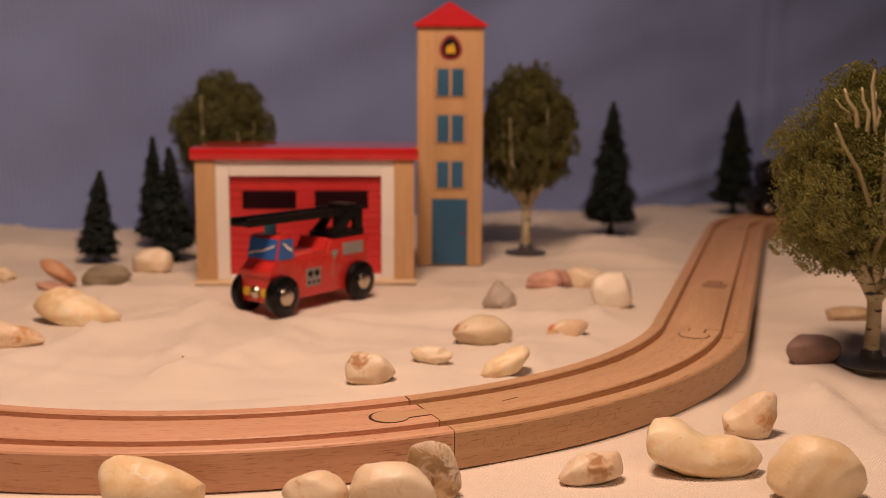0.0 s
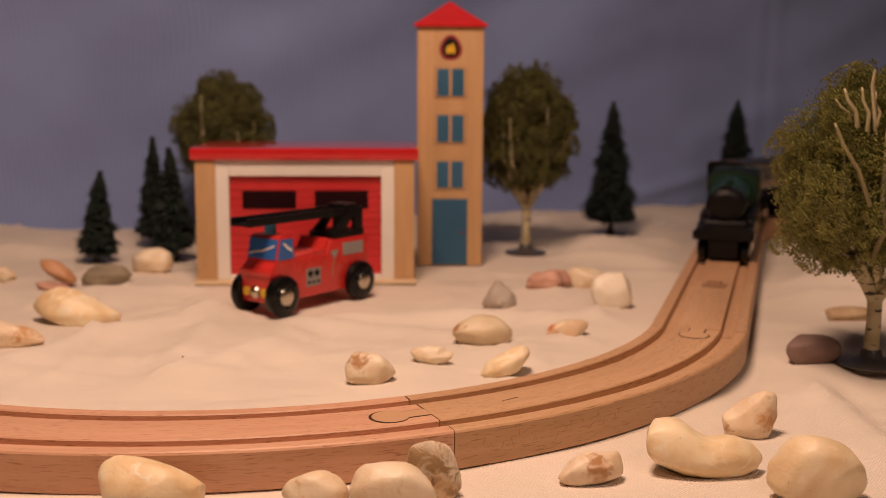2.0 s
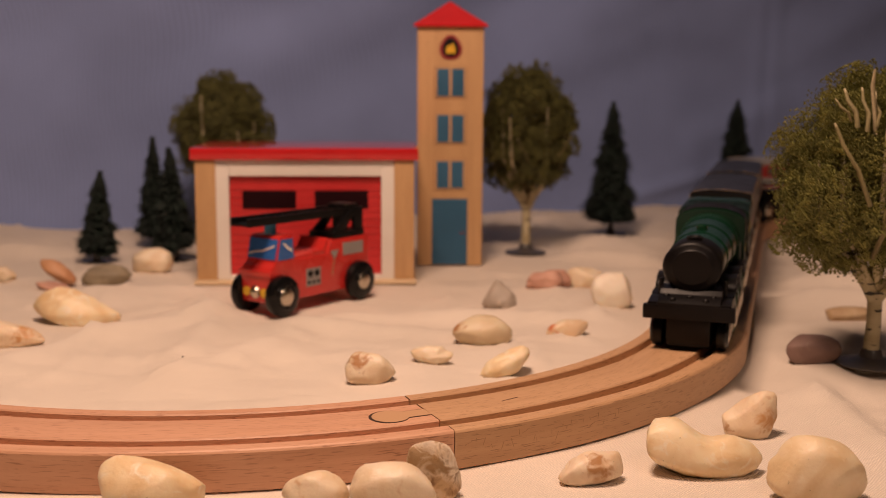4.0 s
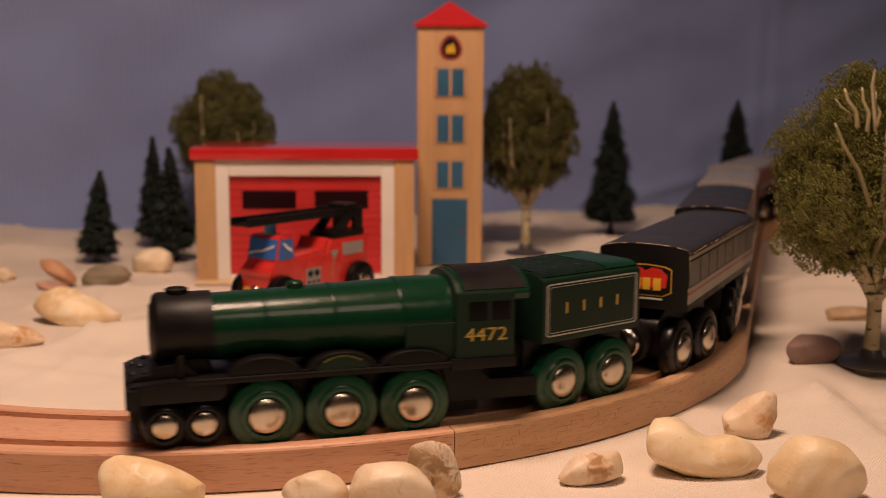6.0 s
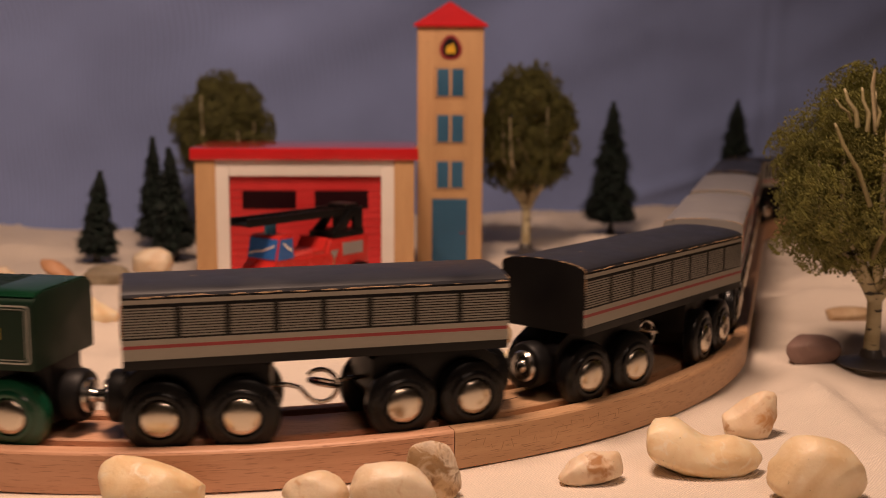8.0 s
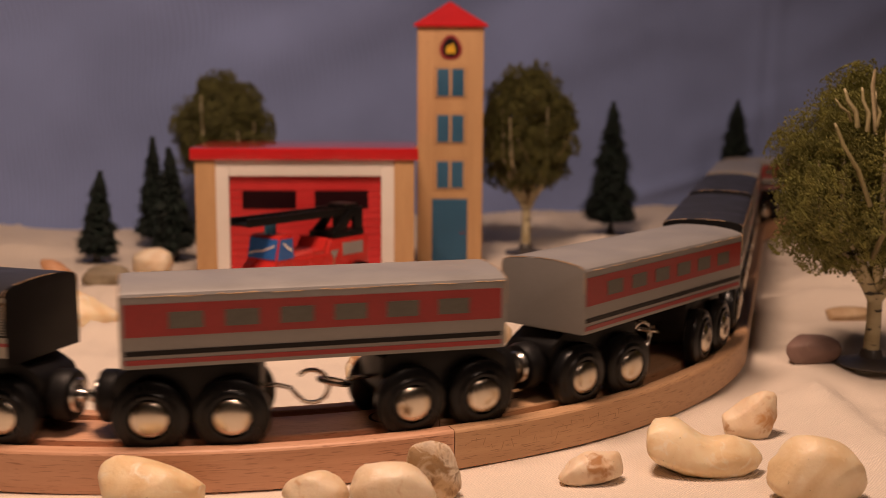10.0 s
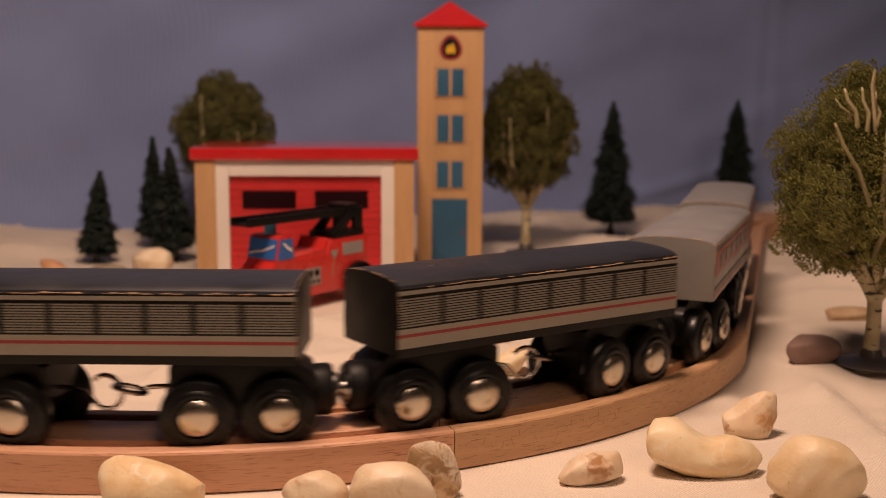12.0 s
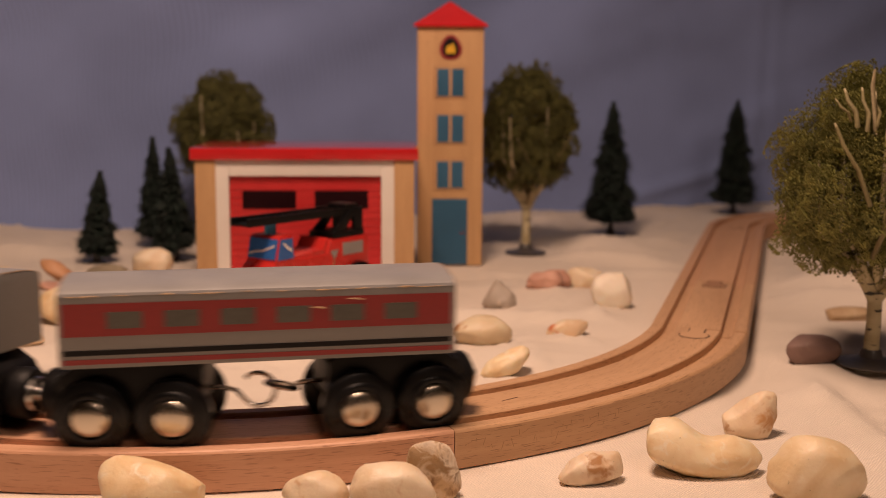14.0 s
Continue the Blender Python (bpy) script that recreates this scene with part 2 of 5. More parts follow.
Q_DULL = stone("cloudy_olive_quartz", (0.66, 0.55, 0.38), (0.60, 0.47, 0.30), (0.70, 0.58, 0.40), 0.62, patch=((-0.0115, -0.004, 0.0085), 0.0034, (0.42, 0.19, 0.07)))
Q_AMBER = stone("cloudy_amber_quartz", (0.80, 0.67, 0.47), (0.72, 0.55, 0.33), (0.84, 0.74, 0.56), 0.60)
Q_STAIN = stone("rust_stained_quartz", (0.80, 0.66, 0.48), (0.70, 0.52, 0.34), (0.50, 0.27, 0.12), 0.60, patch=((0.0060, -0.004, 0.0060), 0.0045, (0.56, 0.28, 0.10)))
Q_BROWN = stone("brown_spotted_quartz", (0.82, 0.70, 0.54), (0.72, 0.55, 0.38), (0.66, 0.46, 0.28), 0.58, patch=((0.0012, -0.0045, 0.0065), 0.0042, (0.42, 0.20, 0.065)))
Q_ORANGE = stone("orange_tipped_quartz", (0.78, 0.66, 0.48), (0.70, 0.52, 0.34), (0.66, 0.42, 0.22), 0.60, patch=((-0.0085, -0.003, 0.0055), 0.0052, (0.55, 0.12, 0.012)))
Q_MOTTLE = stone("mottled_rough_quartz", (0.80, 0.70, 0.56), (0.58, 0.40, 0.22), (0.22, 0.12, 0.05), 0.58, 0.6, patch=((-0.0020, -0.003, 0.0140), 0.0100, (0.30, 0.17, 0.06)))
S_OLIVE = stone("olive_grey_stone", (0.30, 0.25, 0.17), (0.22, 0.18, 0.12), (0.36, 0.30, 0.2), 0.6, 0.6, 0.0)
S_GREY = stone("grey_stone", (0.50, 0.44, 0.38), (0.40, 0.34, 0.28), (0.56, 0.46, 0.36), 0.6, 0.6, 0.0)
S_PINK = stone("pink_stone", (0.60, 0.34, 0.25), (0.50, 0.27, 0.2), (0.66, 0.46, 0.36), 0.6, 0.6, 0.03)
S_RUST = stone("orange_brown_stone", (0.55, 0.29, 0.15), (0.45, 0.22, 0.11), (0.6, 0.38, 0.22), 0.62, 0.55, 0.03)
S_PURPLE = stone("purple_brown_stone", (0.24, 0.15, 0.125), (0.19, 0.115, 0.095), (0.28, 0.2, 0.16), 0.6, 0.6, 0.0)
S_TAN = stone("tan_slate", (0.52, 0.38, 0.23), (0.44, 0.30, 0.17), (0.58, 0.44, 0.3), 0.6, 0.6, 0.0)


# ---- mesh helpers ----
def bx(bm, x0, x1, y0, y1, z0, z1, bevel=0.0):
    vs = [bm.verts.new((x, y, z)) for z in (z0, z1) for x, y in ((x0, y0), (x1, y0), (x1, y1), (x0, y1))]
    fs = [bm.faces.new([vs[i] for i in f]) for f in ((3, 2, 1, 0), (4, 5, 6, 7), (0, 1, 5, 4), (1, 2, 6, 5), (2, 3, 7, 6), (3, 0, 4, 7))]
    if bevel:
        bmesh.ops.bevel(bm, geom=list({e for f in fs for e in f.edges}), offset=bevel, segments=2, affect="EDGES", profile=0.7)
    return bm


def box(x0, x1, y0, y1, z0, z1, bevel=0.0):
    return bx(bmesh.new(), x0, x1, y0, y1, z0, z1, bevel)


def prism(pts, a, b, axis="y", bevel=0.0, bm=None):
    """A polygon of (u, v) pairs drawn out from a to b along an axis: y gives (x, z), x gives (y, z), z gives (x, y)."""
    bm = bm or bmesh.new()
    at = {"y": lambda u, v, w: (u, w, v), "x": lambda u, v, w: (w, u, v), "z": lambda u, v, w: (u, v, w)}[axis]
    lo = [bm.verts.new(at(u, v, a)) for u, v in pts]
    hi = [bm.verts.new(at(u, v, b)) for u, v in pts]
    n = len(pts)
    fs = [bm.faces.new(lo), bm.faces.new(hi[::-1])]
    fs += [bm.faces.new((lo[i], hi[i], hi[(i + 1) % n], lo[(i + 1) % n])) for i in range(n)]
    bmesh.ops.recalc_face_normals(bm, faces=fs)
    if bevel:
        es = [e for e in {e for f in fs for e in f.edges} if e.calc_face_angle(0) > 0.5]
        bmesh.ops.bevel(bm, geom=es, offset=bevel, segments=2, affect="EDGES", profile=0.7)
    return bm


def turned(profile, axis="z", n=32, bm=None, center=(0, 0, 0)):
    """A lathe shape: (radius, height) pairs turned about an axis through center."""
    bm = bm or bmesh.new()
    cx, cy, cz = center

    def at(r, h, a):
        u, v = r * math.cos(a), r * math.sin(a)
        p = {"z": (u, v, h), "x": (h, u, v), "y": (v, h, u)}[axis]
        return (p[0] + cx, p[1] + cy, p[2] + cz)

    rings = []
    for r, h in profile:
        rings.append([bm.verts.new(at(r, h, 0))] if r < 1e-7 else [bm.verts.new(at(r, h, 2 * math.pi * i / n)) for i in range(n)])
    fs = []
    for p, q in zip(rings, rings[1:]):
        for i in range(n):
            j = (i + 1) % n
            if len(p) == 1 and len(q) == 1:
                continue
            if len(p) == 1:
                fs.append(bm.faces.new((p[0], q[i], q[j])))
            elif len(q) == 1:
                fs.append(bm.faces.new((p[i], q[0], p[j])))
            else:
                fs.append(bm.faces.new((p[i], q[i], q[j], p[j])))
    for ring in (rings[0], rings[-1]):
        if len(ring) > 1:
            fs.append(bm.faces.new(ring))
    bmesh.ops.recalc_face_normals(bm, faces=fs)
    return bm


def tube(bm, pts, radii, n=8):
    """A round rod through points, with a radius at each."""
    rings = []
    pts = [Vector(p) for p in pts]
    for i, p in enumerate(pts):
        d = (pts[min(i + 1, len(pts) - 1)] - pts[max(i - 1, 0)]).normalized()
        side = d.orthogonal().normalized() if abs(d.z) > 0.9 else d.cross(Vector((0, 0, 1))).normalized()
        up = side.cross(d)
        r = radii[i] if hasattr(radii, "__len__") else radii
        rings.append([bm.verts.new(p + side * (r * math.cos(2 * math.pi * k / n)) + up * (r * math.sin(2 * math.pi * k / n))) for k in range(n)])
    fs = []
    for a, b in zip(rings, rings[1:]):
        shift = min(range(n), key=lambda s: (a[0].co - b[s].co).length)
        fs += [bm.faces.new((a[k], a[(k + 1) % n], b[(k + 1 + shift) % n], b[(k + shift) % n])) for k in range(n)]
    fs += [bm.faces.new(rings[0]), bm.faces.new(rings[-1])]
    bmesh.ops.recalc_face_normals(bm, faces=fs)
    return bm


def mesh_of(name, bm, material, angle=35):
    me = bpy.data.meshes.new(name)
    for f in bm.faces:
        f.smooth = True
    bm.to_mesh(me)
    bm.free()
    me.set_sharp_from_angle(angle=radians(angle))
    for m in material if isinstance(material, (list, tuple)) else (material,):
        me.materials.append(m)
    return me


def part(name, bm, material, parent, label="", m=None):
    me = bm if isinstance(bm, bpy.types.Mesh) else mesh_of(name, bm, material)
    ob = new(name, me)
    ob.parent = parent
    if m is not None:
        ob.matrix_basis = m
    return tagged(ob, label)


def thing(name, label, category, m=None, group="", kind=""):
    ob = new(name)
    ob.empty_display_size = 0.01
    if m is not None:
        ob.matrix_basis = m
    return tagged(ob, label, category, group, kind)


# ---- the line of the track ----
JOINT = Vector((-0.00451, 0.32789))
A_LEFT, R_LEFT = -1.13584, 0.2112
A_CURVE, R_CURVE, TURN_CURVE = -1.15075, 0.2113, 0.79123
A_FAR = -0.30169
BEND, REACH = 0.11, 0.354


def ray(a):
    return Vector((math.cos(a), math.sin(a)))


C_LEFT = JOINT - R_LEFT * ray(A_LEFT)
C_CURVE = JOINT - R_CURVE * ray(A_CURVE)
CURVE_END = C_CURVE + R_CURVE * ray(A_CURVE + TURN_CURVE)
FAR_N = ray(A_FAR)
FAR_T = Vector((-FAR_N.y, FAR_N.x))
S_STRAIGHT = -TURN_CURVE * R_CURVE
S_BEND = S_STRAIGHT - REACH
S_FAR = S_BEND - BEND * math.pi / 2
S_LEFT = R_LEFT * math.pi / 4
TOP = 0.012
GROOVE = 0.009


def line_at(s):
    """Place and heading (radians) on the track's centre line; s grows the way the train runs, 0 at the near joint."""
    if s > S_LEFT:
        p, h = line_at(S_LEFT)
        return p + ray(h) * (s - S_LEFT), h
    if s >= S_STRAIGHT:
        a, c, rad = (A_LEFT - s / R_LEFT, C_LEFT, R_LEFT) if s >= 0 else (A_CURVE - s / R_CURVE, C_CURVE, R_CURVE)
        return c + rad * ray(a), math.atan2(-math.cos(a), math.sin(a))
    if s >= S_BEND:
        return CURVE_END + FAR_T * (S_STRAIGHT - s), math.atan2(-FAR_T.y, -FAR_T.x)
    c = CURVE_END + FAR_T * REACH + FAR_N * BEND
    f = min((S_BEND - s) / BEND, math.pi / 2)
    p = c - FAR_N * (BEND * math.cos(f)) + FAR_T * (BEND * math.sin(f))
    back = FAR_T * math.cos(f) + FAR_N * math.sin(f)
    if s < S_FAR:
        p = p + back * (S_FAR - s)
    return p, math.atan2(-back.y, -back.x)


# ---- the room ----
def slab(name, x0, x1, y0, y1, z0, z1, material, label, category):
    return tagged(new(name, mesh_of(name, box(x0, x1, y0, y1, z0, z1), material)), label, category, kind="structure")


slab("floor", -3.2, 3.2, -2.7, 3.2, -0.80, -0.75, FLOORING, "plain brown boarded floor below the table", "floor")
slab("ceiling", -3.2, 3.2, -2.7, 3.2, 1.80, 1.85, PLASTER, "plain plaster ceiling over the table", "ceiling")
slab("wall_north", -3.2, 3.2, 3.1, 3.2, -0.75, 1.80, PLASTER, "plain plaster wall behind the blue cloth", "wall")
slab("wall_south", -3.2, 3.2, -2.7, -2.6, -0.75, 1.80, PLASTER, "plain plaster wall behind the camera", "wall")
slab("wall_west", -3.2, -3.1, -2.6, 3.1, -0.75, 1.80, PLASTER, "plain plaster side wall of the room", "wall")
slab("wall_east", 3.1, 3.2, -2.6, 3.1, -0.75, 1.80, PLASTER, "plain plaster side wall of the room", "wall")


def back_y(x):
    """The foot line of the blue cloth, which falls back at its far left."""
    return 0.923 + 0.40 * x if x > -0.34 else 0.787 + 0.75 * (-0.34 - x) * min(1.0, (-0.34 - x) / 0.15)


def swell(x, y):
    """The lie of the cream cloth: low dunes at the back, drawn creases, all a little below the track."""
    z = 0.0
    z += 0.0088 * math.exp(-((x + 0.360) / 0.058) ** 2 - ((y - 0.80) / 0.09) ** 2)
    z += 0.004 * math.exp(-((x + 0.43) / 0.10) ** 2 - ((y - 0.66) / 0.08) ** 2)
    n1 = noise.noise(Vector((x * 9, y * 6, 0.3)))
    n2 = noise.noise(Vector((x * 26 + y * 14, y * 40 - x * 12, 1.7)))
    n3 = abs(noise.noise(Vector((x * 16 - y * 11, y * 13 + x * 15, 4.1))))
    n4 = abs(noise.noise(Vector((x * 7 + 3.0, y * 30 + x * 6, 9.4))))
    crease = max(0.0, 1 - n3 / 0.10) ** 2 * (0.3 + abs(n1)) + max(0.0, 1 - n4 / 0.12) ** 2 * (0.3 + 0.7 * abs(n2))
    far = min(1.0, max(0.0, (y - 0.45) / 0.2))
    free = 1.0
    for cx, cy, rad in QUIET:
        free *= 1 - math.exp(-(((x - cx) ** 2 + (y - cy) ** 2) / rad**2) ** 2)
    rim = abs(math.hypot(x - C_CURVE.x, y - C_CURVE.y) - R_CURVE)
    lane = abs((x - CURVE_END.x) * FAR_N.x + (y - CURVE_END.y) * FAR_N.y)
    free *= min(1.0, max(0.0, (rim - 0.021) / 0.03)) * min(1.0, max(0.0, (lane - 0.021) / 0.03))
    z += -0.0006 + 0.0003 * n2 + free * (0.0034 * n1 + 0.0021 * n2 + 0.0048 * crease + far * min(1.0, max(0.0, (back_y(x) - y) / 0.25)) * 0.0040 * noise.noise(Vector((x * 11, y * 26 + x * 5, 8.0))))
    for cx, cy, turn, ln, wd, ht in FOLDS:
        a = (x - cx) * math.cos(turn) + (y - cy) * math.sin(turn)
        b = -(x - cx) * math.sin(turn) + (y - cy) * math.cos(turn) + 0.006 * math.sin(a * 40)
        z += 1.9 * free * ht * math.exp(-((a / ln) ** 4) - (b / wd) ** 2)
    # a drop in the near corner, behind the large stones
    f = max(0.0, min(1.0, (x - 0.139 - 0.10 * (0.38 - y) * (y < 0.38)) / 0.020))
    z -= 0.0085 * f * f * (3 - 2 * f) * math.exp(-((max(0.0, x - 0.165) / 0.04) ** 2)) * max(0.0, min(1.0, (0.432 - y) / 0.028))
    # a shallow trough between that edge and the track
    z -= 0.0030 * math.exp(-(((x - 0.128 - 0.5 * (y - 0.42)) / 0.012) ** 2) - ((y - 0.415) / 0.03) ** 4)
    return z


# drawn folds: middle, direction, half length, half width, height
FOLDS = [(-0.105, 0.455, 1.75, 0.060, 0.010, 0.0032), (-0.078, 0.450, 1.45, 0.050, 0.012, 0.0028), (-0.140, 0.480, 0.95, 0.060, 0.008, 0.0030),
         (-0.120, 0.510, 0.80, 0.050, 0.007, 0.0024), (0.105, 0.650, 0.15, 0.050, 0.011, 0.0032), (0.120, 0.690, -0.10, 0.060, 0.012, 0.0036),
         (0.060, 0.650, 0.25, 0.040, 0.010, 0.0026), (0.110, 0.760, 0.10, 0.080, 0.016, 0.0040), (0.225, 0.560, 0.05, 0.060, 0.014, 0.0042)]
FOLDS += [(0.250, 0.610, -0.1, 0.070, 0.012, 0.0036), (-0.020, 0.520, 0.10, 0.050, 0.008, 0.0020), (0.045, 0.520, 0.20, 0.050, 0.009, 0.0022),
          (-0.150, 0.570, 0.35, 0.050, 0.010, 0.0028), (-0.030, 0.490, -0.12, 0.060, 0.007, 0.0016), (-0.250, 0.700, 0.2, 0.08, 0.018, 0.0040)]

# flat places under the garage, the tower, the fire engine and the tree bases
QUIET = [(-0.176, 0.508, 0.034), (-0.187, 0.464, 0.026), (-0.11, 0.63, 0.05), (-0.045, 0.63, 0.05), (0.004, 0.69, 0.045), (-0.08, 0.54, 0.03), (-0.055, 0.565, 0.03), (0.1757, 0.4354, 0.03),
         (0.0556, 0.726, 0.025), (-0.1575, 0.78, 0.025), (0.1283, 0.8201, 0.022), (0.2567, 0.9598, 0.022), (-0.219, 0.681, 0.02), (-0.199, 0.7466, 0.02), (-0.171, 0.6895, 0.02)]


def spaced(a, b, lo, hi, fine, coarse):
    out, v = [], a
    while v < b:
        out.append(v)
        v += fine if lo <= v <= hi else coarse
    return out + [b]


def sheet(name, xs, ys, at, material):
    verts = [at(x, y) for y in ys for x in xs]
    w = len(xs)
    faces = [(j * w + i, j * w + i + 1, (j + 1) * w + i + 1, (j + 1) * w + i) for j in range(len(ys) - 1) for i in range(w - 1)]
    me = bpy.data.meshes.new(name)
    me.from_pydata(verts, [], faces)
    for p in me.polygons:
        p.use_smooth = True
    me.materials.append(material)
    return new(name, me)


def ground_at(x, v):
    y = -0.35 + v * (back_y(x) + 0.37)
    return (x, y, swell(x, y))


XS = spaced(-1.75, 1.95, -0.46, 0.52, 0.0045, 0.03)
ground = sheet("ground", XS, [i / 300 for i in range(301)], ground_at, CLOTH)
tagged(ground, "cream cotton cloth with soft dunes and creases over a table", "cloth", kind="structure")


# creases in the hung cloth: start and end as (x, z), half width, depth
CREASES = [((0.150, 0.004), (0.300, 0.040), 0.007, 0.0050), ((0.230, 0.060), (0.330, 0.100), 0.016, 0.0050), ((0.297, -0.02), (0.300, 0.40), 0.006, 0.0016), ((0.316, -0.02), (0.318, 0.40), 0.006, 0.0014),
           ((0.060, 0.115), (0.180, 0.150), 0.020, 0.0040), ((-0.330, 0.120), (-0.200, 0.175), 0.024, 0.0045), ((0.120, 0.175), (0.300, 0.150), 0.018, 0.0035), ((-0.120, 0.190), (-0.300, 0.215), 0.020, 0.0035)]


def crease_at(x, z):
    out = 0.0
    for (x0, z0), (x1, z1), wide, deep in CREASES:
        ln = math.hypot(x1 - x0, z1 - z0)
        ux, uz = (x1 - x0) / ln, (z1 - z0) / ln
        a = ((x - x0) * ux + (z - z0) * uz) / ln
        d = -(x - x0) * uz + (z - z0) * ux
        if -0.2 < a < 1.2 and abs(d) < 4 * wide:
            out += deep * math.exp(-((d / wide) ** 2)) * max(0.0, 1 - abs(a * 2 - 1) ** 4 / 2)
    return out


def drape_at(x, v):
    z = -0.01 + v * 0.75
    fold = 0.008 * math.sin(x * 11 + 1.5 * math.sin(z * 5)) + 0.004 * noise.noise(Vector((x * 7 + z * 5, z * 9, 2.0)))
    slant = 0.012 * noise.noise(Vector((x * 9 - z * 16, z * 4 + x * 3, 6.0)))
    return (x, back_y(x) + 0.006 + (fold + slant + 0.008) * min(1.0, 0.25 + v * 3) - crease_at(x, z), z)


backdrop = sheet("backdrop", spaced(-1.75, 1.95, -0.5, 0.7, 0.005, 0.05), [0.42 * i / 110 for i in range(110)] + [0.42 + 0.58 * i / 30 for i in range(31)], drape_at, BLUE_CLOTH)
tagged(backdrop, "blue-grey cloth with faint folds hung as a sky", "backdrop", kind="structure")

table = thing("table", "plain brown wooden table under the cream cloth", "table", pose(0, 0, 0))
part("tabletop", prism([(-1.75, -0.36), (1.95, -0.36), (1.95, 1.69), (0.3, 1.03), (-0.33, 0.78), (-1.75, 1.83)], -0.064, -0.030, "z"), TABLE_WOOD, table)
for lx, ly in ((-1.6, -0.25), (1.8, -0.25), (1.75, 1.5), (-1.55, 1.6)):
    part("leg", box(lx - 0.03, lx + 0.03, ly - 0.03, ly + 0.03, -0.75, -0.064, 0.004), TABLE_WOOD, table)


# ---- wooden track ----
def track_mesh(s0, s1, material, n):
    """One piece of grooved beech track between two places on the line, with a UV that runs with the grain."""
    c = 0.0009
    half = [(0.0200, 0.0), (0.0200, TOP - c), (0.0200 - c * 0.4, TOP - c * 0.35), (0.0200 - c, TOP), (0.0150, TOP), (0.0146, TOP - 0.0004), (0.0145, GROOVE), (0.0093, GROOVE), (0.0092, TOP - 0.0004), (0.0088, TOP)]
    prof = half + [(-u, v) for u, v in half[::-1]]
    bm = bmesh.new()
    uv = bm.loops.layers.uv.new("grain")
    run = [0.0]
    for a, b in zip(prof, prof[1:] + prof[:1]):
        run.append(run[-1] + math.dist(a, b))
    rings = []
    for i in range(n + 1):
        s = s0 + (s1 - s0) * i / n
        p, h = line_at(s)
        out = Vector((-math.sin(h), math.cos(h)))
        rings.append([bm.verts.new((p.x + out.x * u, p.y + out.y * u, v)) for u, v in prof])
    k = len(prof)
    for i in range(n):
        for j in range(k):
            jj = (j + 1) % k
            f = bm.faces.new((rings[i][j], rings[i][jj], rings[i + 1][jj], rings[i + 1][j]))
            sa, sb = s0 + (s1 - s0) * i / n, s0 + (s1 - s0) * (i + 1) / n
            for lp, (su, sv) in zip(f.loops, ((sa, run[j]), (sa, run[j + 1]), (sb, run[j + 1]), (sb, run[j]))):
                lp[uv].uv = (su, sv)
    for ring, s in ((rings[0], s0), (rings[-1], s1)):
        f = bm.faces.new(ring)
        for lp, (u, v) in zip(f.loops, prof):
            lp[uv].uv = (u * 0.3, v)
    bmesh.ops.recalc_face_normals(bm, faces=bm.faces[:])
    return mesh_of("rail", bm, material, 25)


def peg_outline(grow):
    """The round-headed joint peg, seen from above: neck at x = 0, head towards +x."""
    r, neck, reach = 0.0058 + grow, 0.0030 + grow, 0.0125
    a0 = math.asin(min(1.0, neck / r))
    pts = [(0.0, -neck)]
    for i in range(25):
        a = -math.pi + a0 + (2 * math.pi - 2 * a0) * i / 24
        pts.append((reach + r * math.cos(a), r * math.sin(a)))
    return pts + [(0.0, neck)]


def track_piece(s0, s1, material, label, peg=None, n=40):
    ob = thing("wooden_track", label, "toy track", group="wooden track")
    part("rail", track_mesh(s0 + 0.00025, s1 - 0.00025, material, n), material, ob)
    if peg:
        p, h = line_at(s1)
        m = pose(p.x, p.y, 0, 0, 0, math.degrees(h))
        part("joint_gap", prism(peg_outline(0.0005), TOP - 0.002, TOP + 0.00006, "z"), GAP, ob, "dark gap round the peg", m @ pose(0.0005, 0.0001, 0))
        part("joint_peg", prism(peg_outline(0.0), TOP - 0.002, TOP + 0.00014, "z"), material, ob, "", m)
    return ob


track_piece(0.0, S_LEFT, BEECH_PINK, "pinkish beech curved track piece with two grooves", True)
curve = track_piece(S_STRAIGHT, 0.0, BEECH, "pale beech curved track piece with scratches on its side", True, 44)
short = track_piece(S_STRAIGHT - 0.117, S_STRAIGHT, BEECH, "pale beech short straight track piece", True, 10)
track_piece(S_BEND, S_STRAIGHT - 0.117, BEECH_RED, "reddish beech long straight track piece", True, 20)
for i in range(2):
    track_piece(S_BEND - BEND * math.pi / 4 * (i + 1), S_BEND - BEND * math.pi / 4 * i, BEECH_RED, "reddish beech small curved track piece", True)
for i in range(7):
    track_piece(S_FAR - 0.216 * (i + 1), S_FAR - 0.216 * i, BEECH, "beech straight track piece beyond the trees", True, 8)
for i in range(6):
    track_piece(S_LEFT + 0.216 * i, S_LEFT + 0.216 * (i + 1), BEECH, "beech straight track piece leading away", True, 8)

# a short knife nick on the curve
p, h = line_at(-0.030)
nick_m = pose(p.x, p.y, TOP, 0, 0, math.degrees(h) + 8)
part("scratch", box(-0.0036, 0.0036, -0.0002, 0.0002, -0.0004, 0.00008), INK, curve, "thin dark nick", nick_m)

